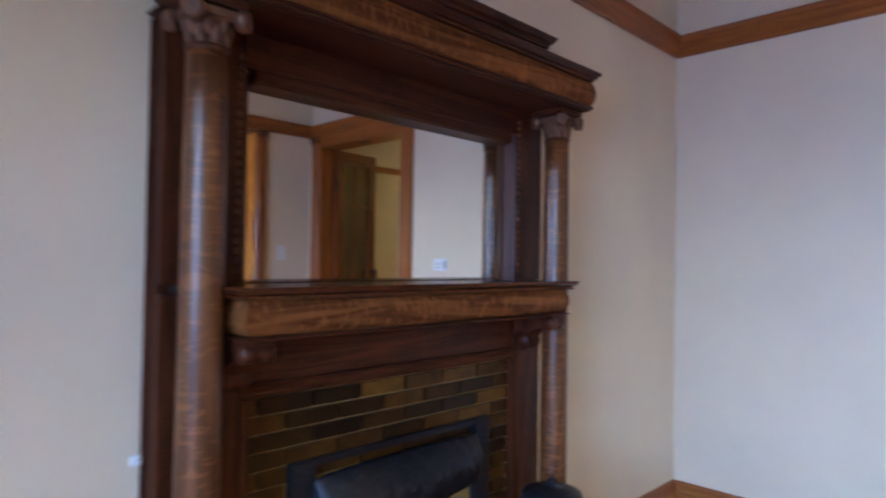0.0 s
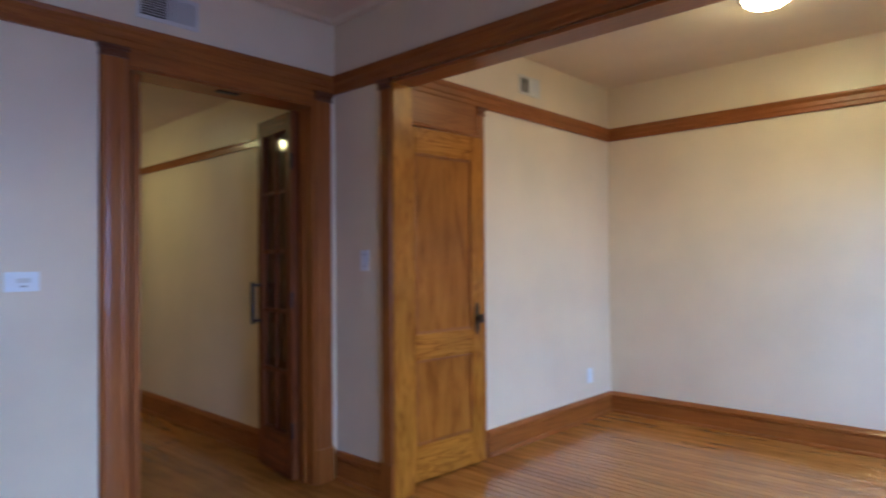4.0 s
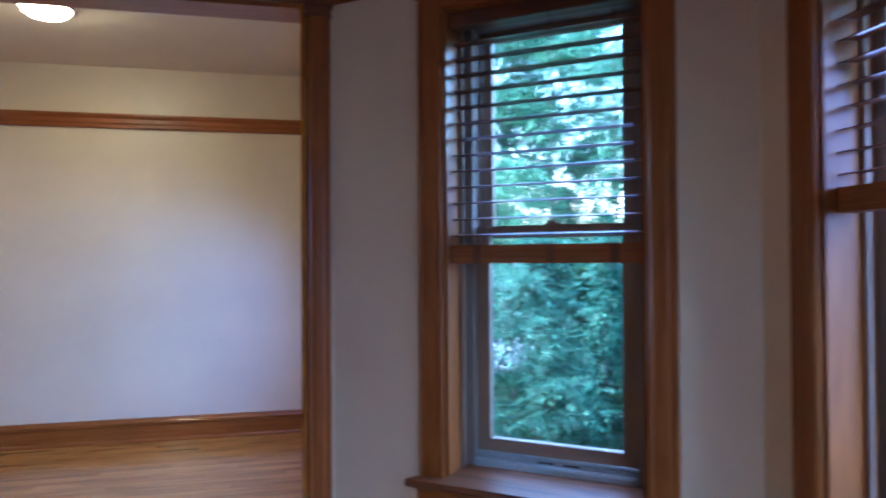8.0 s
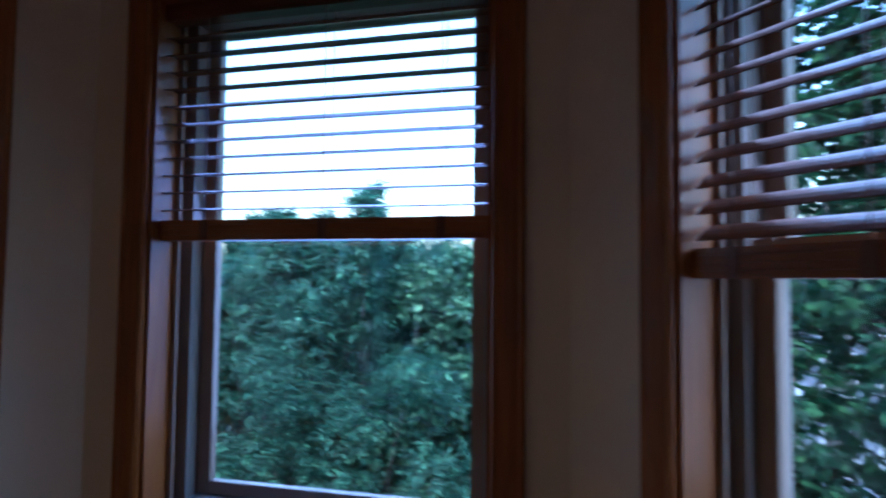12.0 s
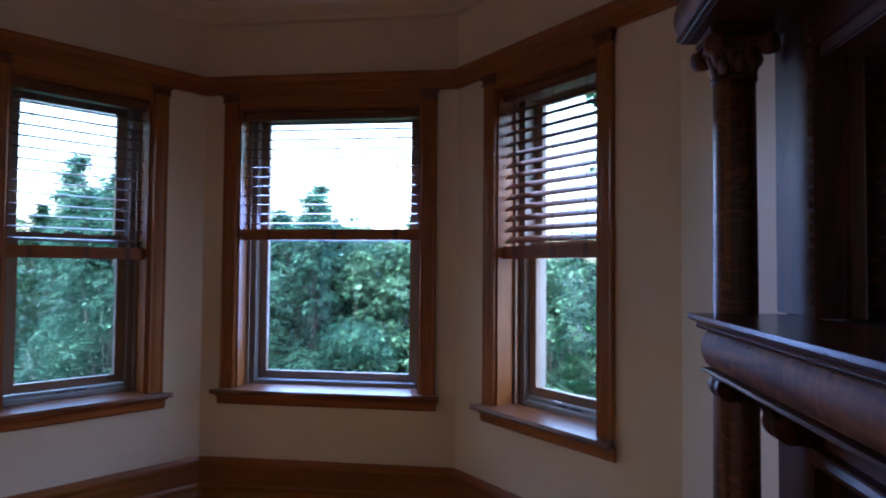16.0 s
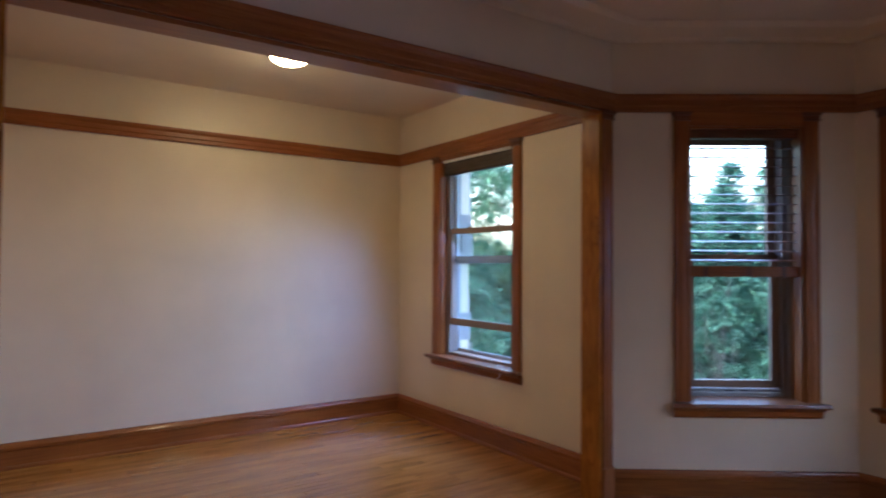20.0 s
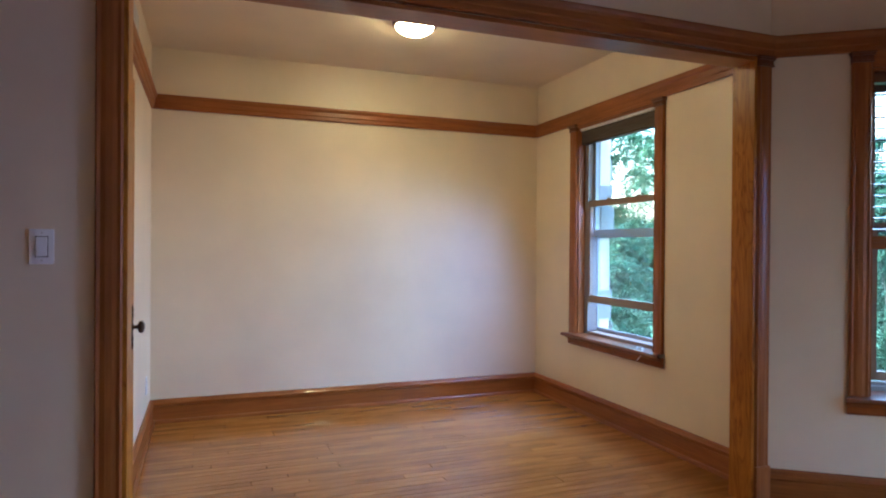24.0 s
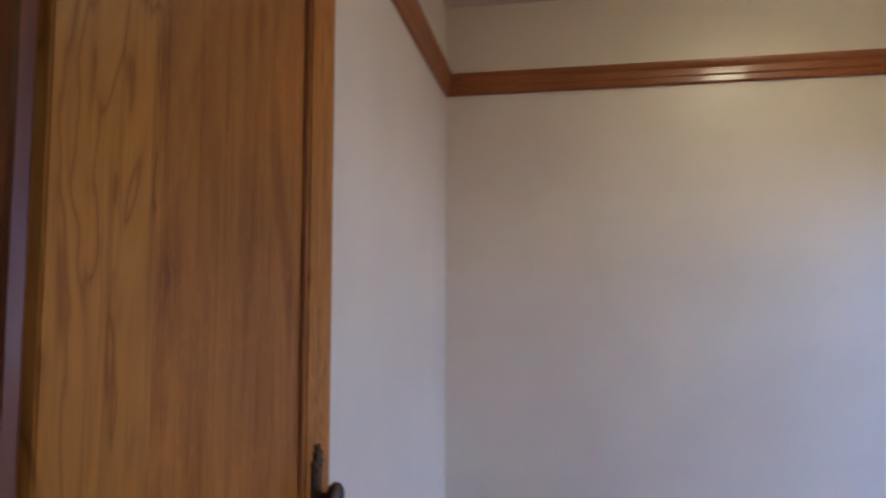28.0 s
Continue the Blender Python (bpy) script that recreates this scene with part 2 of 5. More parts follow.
_b.inputs["Base Color"].default_value = (0.86, 0.87, 0.85, 1)
DOME = glow("lamp_dome", (1.0, 0.73, 0.27), 4.5)
HALLDOME = glow("hall_lamp_dome", (1.0, 0.78, 0.25), 1.2)
STONE = paint("limestone", (0.36, 0.35, 0.33), 0.85, 1.0, 0.2)
GREYSTONE = paint("weathered_greystone", (0.20, 0.19, 0.18), 0.85, 1.0, 0.2)
BARK = plain("bark", (0.045, 0.042, 0.040), 0.9, 0, 22, 0.5)


def tile_glaze():
    m, nt, b = material("amber_glazed_tile", 0.34)
    info = nt.nodes.new("ShaderNodeObjectInfo")
    c = ramp(nt, info.outputs["Random"], [(0.0, (0.012, 0.006, 0.002)), (0.45, (0.040, 0.016, 0.003)), (0.75, (0.085, 0.036, 0.005)), (1.0, (0.21, 0.105, 0.014))])
    n = add(nt, "ShaderNodeTexNoise", Scale=18.0, Detail=3.0)
    nt.links.new(coords(nt, (1, 1, 1), jitter=11.0), n.inputs["Vector"])
    nt.links.new(mixed(nt, c, ramp(nt, n.outputs[0], [(0.3, (0.45, 0.42, 0.4)), (0.7, (1.2, 1.15, 1.1))]), 1.0, "MULTIPLY"), b.inputs["Base Color"])
    b.inputs["Specular IOR Level"].default_value = 0.22
    bump(nt, b, n.outputs[0], 0.25, 0.002)
    return m


TILE = tile_glaze()
GROUT = plain("ochre_grout", (0.30, 0.185, 0.05), 0.8)


def leaf_material(name, dark, light):
    m, nt, b = material(name, 0.6)
    b.inputs["Specular IOR Level"].default_value = 0.2
    g = nt.nodes.new("ShaderNodeNewGeometry")
    nt.links.new(ramp(nt, g.outputs["Random Per Island"], [(0.0, tuple(c * 0.5 for c in dark)), (0.45, dark), (0.8, light), (1.0, (light[0] * 2.3, light[1] * 2.1, light[2] * 1.7))]), b.inputs["Base Color"])
    tr = add(nt, "ShaderNodeBsdfTranslucent", Color=(*tuple(c * 1.2 for c in light), 1))
    mx = add(nt, "ShaderNodeMixShader", Fac=0.4)
    nt.links.new(b.outputs[0], mx.inputs[1])
    nt.links.new(tr.outputs[0], mx.inputs[2])
    nt.links.new(mx.outputs[0], nt.nodes["Material Output"].inputs["Surface"])
    return m


LEAF = leaf_material("ash_leaves", (0.015, 0.047, 0.031), (0.050, 0.124, 0.082))
# lighter ash copy with backlit brightness and haze put into its colour
LEAFA = leaf_material("brightened_ash_leaves", (0.040, 0.096, 0.050), (0.085, 0.185, 0.105))
LEAFY = leaf_material("linden_leaves", (0.020, 0.054, 0.030), (0.078, 0.158, 0.088))
# the maples' own colour; on one ash its darkness stands in for shade
LEAFB = leaf_material("maple_and_shaded_ash_leaves", (0.008, 0.026, 0.012), (0.028, 0.072, 0.030))


# ---- building blocks ----
def mesh_of(bm, mat, name="mesh"):
    bmesh.ops.recalc_face_normals(bm, faces=bm.faces)
    me = bpy.data.meshes.new(name)
    bm.to_mesh(me)
    bm.free()
    me.materials.append(mat)
    return me


def smooth(ob):
    ob.data.polygons.foreach_set("use_smooth", [True] * len(ob.data.polygons))
    return ob


def part(name, bm, mat, parent=None, label="", round_=False):
    ob = new(name, mesh_of(bm, mat, name))
    if parent is not None:
        ob.parent = parent
    if round_:
        smooth(ob)
    if label:
        tagged(ob, label)
    return ob


def box(x0, x1, y0, y1, z0, z1, bevel=0.0, bm=None):
    own = bm is None
    bm = bm or bmesh.new()
    made = bmesh.ops.create_cube(bm, size=1.0)
    bmesh.ops.transform(bm, matrix=Matrix.Translation(((x0 + x1) / 2, (y0 + y1) / 2, (z0 + z1) / 2)) @ Matrix.Diagonal((abs(x1 - x0), abs(y1 - y0), abs(z1 - z0), 1)), verts=made["verts"])
    if bevel and own:
        bmesh.ops.bevel(bm, geom=list(bm.edges), offset=bevel, segments=2, affect="EDGES")
    return bm


def sweep(profile, u0, u1, m0=0.0, m1=0.0):
    """A moulding: profile points (v, z) drawn along u; m0, m1: how far the ends lean per metre of v (mitres)."""
    bm = bmesh.new()
    a = [bm.verts.new((u0 + m0 * v, v, z)) for v, z in profile]
    b = [bm.verts.new((u1 - m1 * v, v, z)) for v, z in profile]
    n = len(profile)
    for i in range(n):
        bm.faces.new((a[i], a[(i + 1) % n], b[(i + 1) % n], b[i]))
    bm.faces.new(a)
    bm.faces.new(b[::-1])
    return bm


def lathe(profile, segments=24, axis="Z"):
    """profile: (radius, height) from the bottom up."""
    bm = bmesh.new()
    rings = []
    for r, h in profile:
        rings.append([bm.verts.new((r * math.cos(2 * math.pi * i / segments), r * math.sin(2 * math.pi * i / segments), h)) for i in range(segments)])
    for lo, hi in zip(rings, rings[1:]):
        for i in range(segments):
            j = (i + 1) % segments
            bm.faces.new((lo[i], lo[j], hi[j], hi[i]))
    bm.faces.new(rings[0][::-1])
    bm.faces.new(rings[-1])
    if axis == "Y":
        bmesh.ops.rotate(bm, cent=(0, 0, 0), matrix=Matrix.Rotation(radians(-90), 3, "X"), verts=bm.verts)
    elif axis == "X":
        bmesh.ops.rotate(bm, cent=(0, 0, 0), matrix=Matrix.Rotation(radians(90), 3, "Y"), verts=bm.verts)
    return bm


def moved(bm, x, y, z):
    bmesh.ops.translate(bm, vec=(x, y, z), verts=bm.verts)
    return bm


def wall_frame(p0, p1):
    """u runs from p0 to p1, v into the room."""
    d = (Vector(p1) - Vector(p0)).normalized()
    return Matrix(((d.x, -d.y, 0, p0[0]), (d.y, d.x, 0, p0[1]), (0, 0, 1, 0), (0, 0, 0, 1)))


def span(p0, p1):
    return (Vector(p1) - Vector(p0)).length


def thing(name, m, label, category, group="", kind=""):
    e = new(name)
    e.matrix_world = m
    return tagged(e, label, category, group, kind)


def wall_mesh(length, z0, z1, thick, holes, ext0=0.0, ext1=0.0):
    us = sorted({-ext0, length + ext1, *(h[0] for h in holes), *(h[1] for h in holes)})
    zs = sorted({z0, z1, *(h[2] for h in holes), *(h[3] for h in holes)})
    bm = bmesh.new()
    cache = {}

    def vert(u, v, z):
        k = (round(u, 5), v, round(z, 5))
        if k not in cache:
            cache[k] = bm.verts.new(k)
        return cache[k]

    def solid(i, j):
        if not (0 <= i < len(us) - 1 and 0 <= j < len(zs) - 1):
            return False
        u, z = (us[i] + us[i + 1]) / 2, (zs[j] + zs[j + 1]) / 2
        return not any(h[0] < u < h[1] and h[2] < z < h[3] for h in holes)

    for i in range(len(us) - 1):
        for j in range(len(zs) - 1):
            if not solid(i, j):
                continue
            a, b, c, d = us[i], us[i + 1], zs[j], zs[j + 1]
            for v in (0.0, -thick):
                bm.faces.new([vert(*q) for q in ((a, v, c), (b, v, c), (b, v, d), (a, v, d))])
            for di, dj, e0, e1 in ((-1, 0, (a, c), (a, d)), (1, 0, (b, c), (b, d)), (0, -1, (a, c), (b, c)), (0, 1, (a, d), (b, d))):
                if not solid(i + di, j + dj):
                    bm.faces.new([vert(e0[0], 0.0, e0[1]), vert(e1[0], 0.0, e1[1]), vert(e1[0], -thick, e1[1]), vert(e0[0], -thick, e0[1])])
    return bm


def wall(name, p0, p1, holes=(), thick=0.30, z0=-0.05, z1=CEIL + 0.05, ext0=0.0, ext1=0.0, label="cream painted plaster wall", outer=False):
    ob = part(name, wall_mesh(span(p0, p1), z0, z1, thick, holes, ext0, ext1), WALL)
    if outer:
        ob.data.materials.append(GREYSTONE)
        length = span(p0, p1)
        for f in ob.data.polygons:
            if f.center.y < -thick + 0.001 or (abs(f.normal.x) > 0.9 and not 0.0 <= f.center.x <= length):
                f.material_index = 1
    ob.matrix_world = wall_frame(p0, p1)
    return tagged(ob, label, "wall", kind="structure")


RAILP = ((0, RAIL), (0.016, RAIL), (0.020, RAIL + 0.006), (0.020, RAIL + 0.030), (0.026, RAIL + 0.036), (0.026, RAIL + 0.066), (0.036, RAIL + 0.078), (0.040, RAIL + 0.090), (0.040, RAILT), (0, RAILT))
BASEP = ((0, 0), (0.034, 0), (0.034, 0.012), (0.028, 0.022), (0.020, 0.024), (0.020, BASE - 0.052), (0.015, BASE - 0.050), (0.015, BASE - 0.045), (0.025, BASE - 0.042), (0.025, BASE - 0.026), (0.017, BASE - 0.016), (0.012, BASE - 0.004), (0, BASE))


def trim(kind, p0, p1, u0=0.0, u1=None, m0=1.0, m1=1.0):
    """A run of picture rail or baseboard on a wall; mitre 1 for a right inner corner."""
    length = span(p0, p1)
    name, prof, label = (("trim", RAILP, "varnished fir picture rail moulding along the wall") if kind == "rail" else ("baseboard", BASEP, "varnished fir baseboard with shoe moulding"))
    ob = part(name, sweep(prof, u0, length if u1 is None else u1, m0, m1), TRIM[0])
    ob.matrix_world = wall_frame(p0, p1)
    return tagged(ob, label, "trim", kind="structure")


CASP = ((-0.5, 0), (0.5, 0), (0.5, 0.014), (0.42, 0.022), (0.30, 0.018), (0.12, 0.021), (-0.12, 0.021), (-0.30, 0.018), (-0.42, 0.022), (-0.5, 0.014))


def casing_leg(parent, u, width, z0, z1, flip=1):
    """A moulded upright with a small carved cap at its top."""
    bm = bmesh.new()
    rows = []
    for z in (z0, z1 - 0.05):
        rows.append([bm.verts.new((u + a * width, v, z)) for a, v in CASP])
    n = len(CASP)
    for i in range(n):
        bm.faces.new((rows[0][i], rows[0][(i + 1) % n], rows[1][(i + 1) % n], rows[1][i]))
    bm.faces.new(rows[0])
    bm.faces.new(rows[1])
    part("casing", bm, TRIM[2], parent)
    cap = bmesh.new()
    h = width / 2
    box(u - h - 0.004, u + h + 0.004, 0, 0.030, z1 - 0.052, z1 - 0.044, bm=cap)
    box(u - h - 0.001, u + h + 0.001, 0, 0.026, z1 - 0.044, z1 - 0.020, bm=cap)
    for k in (-0.55, 0.0, 0.55):
        box(u + k * h - 0.008, u + k * h + 0.008, 0, 0.031, z1 - 0.042, z1 - 0.022, bm=cap)
    box(u - h - 0.007, u + h + 0.007, 0, 0.035, z1 - 0.020, z1 - 0.010, bm=cap)
    box(u - h - 0.010, u + h + 0.010, 0, 0.040, z1 - 0.010, z1 - 0.002, bm=cap)
    part("carved_cap", cap, CAPWOOD, parent, "small carved cap at the top of the casing")


# ---- shell ----
TH = 0.30
uSE, uE, uNE = span(SE0, SE1), span(SE1, NE0), span(NE0, NE1)
WIN_E = (0.199, 1.267)                               # opening along the bay front
WIN_D = 0.664                                        # width of the bay's side windows
cSE, cNE = 0.722, 0.637                              # their middles along the walls
Z_SILL, Z_HEAD = 0.556, 2.165
Z_HEAD_R = 2.222                                     # head of the small room's window
WIN_R = (3.474, 4.397)                               # small room's window along its wall
DW = (1.360, 2.385)                                  # doorway to the hall, along y
CD = (2.690, 3.335)                                  # closet doorway

wall("wall_south", (XW, YS), SE0, ext0=TH, ext1=0.25)
wall("wall_bay_south", SE0, SE1, [(cSE - WIN_D / 2, cSE + WIN_D / 2, Z_SILL, Z_HEAD)], ext1=0.20, outer=True)
wall("wall_bay_front", SE1, NE0, [(*WIN_E, Z_SILL, Z_HEAD)], ext0=0.1, ext1=0.1, outer=True)
wall("wall_bay_north", NE0, NE1, [(cNE - WIN_D / 2, cNE + WIN_D / 2, Z_SILL, Z_HEAD)], ext0=0.20, outer=True)
wall("wall_partition", (1.30, YB), (XW, YB), [(1.30 - OPX1, 1.30 - OPX0, -0.05, OPZ)], thick=YB2 - YB, label="cream plaster partition with a wide cased opening")
wall("wall_west", (XW, YB + 0.0), (XW, YS), [(YB - DW[1], YB - DW[0], -0.05, 2.172)], thick=0.16, ext0=0.0, ext1=TH, label="cream plaster wall with a doorway to the hall")
wall("wall_small_room_east", (XE2, YB2), (XE2, YN), [(WIN_R[0] - YB2, WIN_R[1] - YB2, 0.594, Z_HEAD_R)], ext1=TH, outer=True)
wall("wall_north", (XE2, YN), (XW2, YN), ext1=TH)
wall("wall_small_room_west", (XW2, YN), (XW2, YB2), [(YN - CD[1], YN - CD[0], -0.05, 2.14)], thick=0.14, label="cream plaster wall with a closet doorway")
# hall and closet behind the doorways
XH = -7.2
wall("wall_hall_north", (XW - 0.16, YH), (XH, YH), thick=0.2, z1=2.75)
wall("wall_hall_west", (XH, YH), (XH, 0.6), thick=0.2)
wall("wall_hall_south", (XH, 0.9), (XW - 0.16, 0.9), thick=0.2)
wall("wall_closet_west", (-2.75, 3.95), (-2.75, YB2), thick=0.1)
wall("wall_closet_north", (XW2 - 0.14, 3.95), (-2.75, 3.95), thick=0.1)

part_floor = part("floor", box(XH - 0.2, XB + 0.06, YS - 0.2, YN + 0.1, -0.25, -0.012), SUBFLOOR)
tagged(part_floor, "honey-coloured narrow oak strip floor", "floor", kind="structure")
outline = [(XW, YS), SE0, SE1, NE0, NE1, (XW, YB)]


def inset(points, d):
    out = []
    n = len(points)
    for i in range(n):
        a, b, e = Vector(points[i - 1]), Vector(points[i]), Vector(points[(i + 1) % n])
        d0, d1 = (b - a).normalized(), (e - b).normalized()
        n0, n1 = Vector((-d0.y, d0.x)), Vector((-d1.y, d1.x))
        k = (n0 + n1) / (1 + n0.dot(n1))
        out.append(b + k * d)
    return out


def slab(points, z0, z1):
    bm = bmesh.new()
    lo, hi = [bm.verts.new((p[0], p[1], z0)) for p in points], [bm.verts.new((p[0], p[1], z1)) for p in points]
    bm.faces.new(lo[::-1])
    bm.faces.new(hi)
    for i in range(len(points)):
        j = (i + 1) % len(points)
        bm.faces.new((lo[i], lo[j], hi[j], hi[i]))
    return bm


for nm, pts in (("ceiling", [p for p in inset(outline, -0.28)]), ("ceiling_small_room", [(-2.9, YB2 + 0.001), (XE2 + 0.29, YB2 + 0.001), (XE2 + 0.29, YN + 0.29), (-2.9, YN + 0.29)])):
    if nm == "ceiling":
        pts = [Vector((p.x, min(p.y, YB2))) for p in pts]
    c = part(nm, slab(pts, CEIL, CEIL + 0.2), CEILING)
    tagged(c, "cream painted plaster ceiling", "ceiling", kind="structure")
hc = part("ceiling_hall", box(XH - 0.1, XW - 0.161, 0.8, YH + 0.1, 2.40, 2.50), CEILING)
tagged(hc, "cream painted low ceiling of the hall", "ceiling", kind="structure")
# plaster border that steps down round the living room's ceiling
ring = bmesh.new()
prof = [(0.0, -0.004), (0.0, -0.03), (0.035, -0.030), (0.06, -0.018), (0.20, -0.018), (0.225, -0.034), (0.25, -0.030), (0.275, -0.004)]
loops = []
for d, dz in prof:
    loops.append([ring.verts.new((p.x, p.y, CEIL + dz)) for p in inset(outline, d + 0.002)])
for lo, hi in zip(loops, loops[1:] + loops[:1]):
    for i in range(len(outline)):
        j = (i + 1) % len(outline)
        ring.faces.new((lo[i], lo[j], hi[j], hi[i]))
tagged(part("ceiling_border", ring, CEILING), "plaster border moulding round the ceiling", "trim", kind="structure")

# picture rails and baseboards
t45 = math.tan(radians(21))
trim("rail", (XW, YS), SE0, m1=t45)
trim("rail", SE0, SE1, m0=t45, m1=t45)
trim("rail", SE1, NE0, m0=t45, m1=t45)
trim("rail", NE0, NE1, m0=t45, m1=0.0, u1=uNE - 0.0)
trim("rail", (XW, YB), (XW, YS))
trim("rail", (XE2, YB2), (XE2, YN), m0=0.0, u0=0.02)
trim("rail", (XE2, YN), (XW2, YN))
trim("rail", (XW2, YN), (XW2, YB2), m1=0.0)
trim("base", (XW, YS), SE0, u1=1.205, m1=0.0)
trim("base", (XW, YS), SE0, u0=2.53, m0=0.0, m1=t45)
trim("base", SE0, SE1, m0=t45, m1=t45)
trim("base", SE1, NE0, m0=t45, m1=t45)
trim("base", NE0, NE1, m0=t45, m1=0.0)
trim("base", (XW, YB), (XW, YS), u0=YB - DW[0] + 0.122, m0=0.0)
trim("base", (-1.967, YB), (XW, YB), m0=0.0)
trim("base", (XE2, YB2), (XE2, YN), m0=0.0, u0=0.02)
trim("base", (XE2, YN), (XW2, YN))
trim("base", (XW2, YN), (XW2, YB2), u1=YN - CD[1] - 0.085, m1=0.0)
hall_rail = part("trim", sweep([(v * 0.7, 2.03 + (z - RAIL) * 0.5) for v, z in RAILP], 0, -XH + XW - 0.16), TRIM[0])
hall_rail.matrix_world = wall_frame((XW - 0.16, YH), (XH, YH))
tagged(hall_rail, "varnished fir picture rail in the hall", "trim", kind="structure")
hall_base = part("baseboard", sweep(BASEP, 0, -XH + XW - 0.16), TRIM[0])
hall_base.matrix_world = wall_frame((XW - 0.16, YH), (XH, YH))
tagged(hall_base, "varnished fir baseboard in the hall", "trim", kind="structure")

# ---- wide cased opening ----
opening = thing("cased_opening", pose(0, 0, 0), "varnished fir posts and header round the wide opening", "doorway", kind="structure")
header = wall_frame((1.053, YB), (XW, YB))
prof = [(v if v == 0 else v + 0.004, z) for v, z in RAILP]
h = part("header_front", sweep(prof, 0.0, 1.053 - XW, 0.0, 1.0), TRIM[0], opening)
h.matrix_world = header
back = wall_frame((XW2, YB2), (XE2, YB2))
hb = part("header_back", sweep(RAILP, 0.0, XE2 - XW2, 1.0, 1.0), TRIM[0], opening)
hb.matrix_world = back
part("soffit", box(OPX0 + 0.018, OPX1 - 0.018, YB - 0.012, YB2 + 0.012, OPZ - 0.020, OPZ), TRIM[0], opening)
for x0, x1 in ((OPX0, OPX0 + 0.018), (OPX1 - 0.018, OPX1)):
    part("jamb", box(x0, x1, YB - 0.012, YB2 + 0.012, 0, OPZ, 0.002), DOOR[2], opening)
for frame_m, us_ in ((wall_frame((1.053, YB), (XW, YB)), (1.053 - OPX1 - 0.046, 1.053 - OPX0 + 0.039)), (back, (OPX0 - XW2 - 0.046, OPX1 - XW2 + 0.046))):
    side = new("casing_side")
    side.parent = opening
    side.matrix_world = frame_m
    for u in us_:
        casing_leg(side, u, 0.086, 0.0, RAIL)
        part("plinth_block", box(u - 0.048, u + 0.048, 0, 0.030, 0, BASE + 0.02, 0.003), TRIM[2], side)


# ---- windows ----
def blind(parent, u0, u1, z_top, z_bot, v, tilt, n):
    """A wooden slat blind that hangs in a window, with its lowered bottom board."""
    b = parent
    part("head_rail", box(u0, u1, v - 0.03, v + 0.03, z_top - 0.05, z_top, 0.003), SLAT, b)
    z0, z1 = z_bot + 0.075, z_top - 0.07
    one = None
    for i in range(n):
        z = z0 + (z1 - z0) * (i + 0.4) / n
        if one is None:
            bm = bmesh.new()
            w, t = 0.0300, 0.0015
            arc = [(-w, -0.002), (-w * 0.5, 0.0008), (0, 0.0016), (w * 0.5, 0.0008), (w, -0.002)]
            a = [[bm.verts.new((x, yv, zz + s * t)) for yv, zz in arc] for x in (u0 + 0.004, u1 - 0.004) for s in (-1, 1)]
            for p, q in ((a[0], a[2]), (a[1], a[3])):
                for k in range(4):
                    bm.faces.new((p[k], p[k + 1], q[k + 1], q[k]))
            for p, q in ((a[0], a[1]), (a[2], a[3])):
                for k in range(4):
                    bm.faces.new((p[k], p[k + 1], q[k + 1], q[k]))
            for k in (0, 4):
                bm.faces.new((a[0][k], a[1][k], a[3][k], a[2][k]))
            one = mesh_of(bm, SLAT, "slat")
        s = new("slat", one)
        s.parent = b
        s.matrix_local = pose(0, v, z, tilt)
    stack = mesh_of(box(u0, u1, -0.031, 0.031, 0, 0.0152, 0.0015), TRIM[0], "stacked_slat")
    for k in range(4):
        o = new("stacked_slat", stack)
        o.parent = b
        o.matrix_local = pose(0, v + 0.001 * (k % 2), z_bot + 0.0155 * k)
    for u in (u0 + 0.13 * (u1 - u0), (u0 + u1) / 2 - 0.03, u1 - 0.15 * (u1 - u0)):
        for dv in (-0.030, 0.030):
            part("ladder_cord", box(u - 0.0012, u + 0.0012, v + dv - 0.001, v + dv + 0.001, z_bot + 0.06, z_top - 0.05), SLAT, b)
        part("ladder_tape", box(u - 0.014, u + 0.014, v + 0.0325, v + 0.034, z_bot + 0.001, z_bot + 0.062), BROWN[2], b)


def sash(parent, u0, u1, z0, z1, v, mat, stile=0.045, top=0.04, bottom=0.055, name="sash", thick=0.035):
    s = new(name)
    s.parent = parent
    for a, b in ((u0, u0 + stile), (u1 - stile, u1)):
        part("stile", box(a, b, v - thick / 2, v + thick / 2, z0, z1, 0.003), mat, s)
    part("bottom_rail", box(u0 + stile, u1 - stile, v - thick / 2, v + thick / 2, z0, z0 + bottom, 0.003), mat, s)
    part("top_rail", box(u0 + stile, u1 - stile, v - thick / 2, v + thick / 2, z1 - top, z1, 0.003), mat, s)
    g = part("pane", box(u0 + stile - 0.004, u1 - stile + 0.004, v - 0.003, v + 0.003, z0 + bottom - 0.004, z1 - top + 0.004), GLASS, s)
    g.visible_shadow = False
    return s


def lock(parent, u, z, v):
    k = new("sash_lock")
    k.parent = parent
    part("lock_base", box(u - 0.030, u + 0.030, v - 0.012, v + 0.012, z, z + 0.006, 0.002), SASH, k)
    part("lock_lever", box(u - 0.012, u + 0.026, v - 0.004, v + 0.010, z + 0.006, z + 0.016, 0.003), SASH, k)


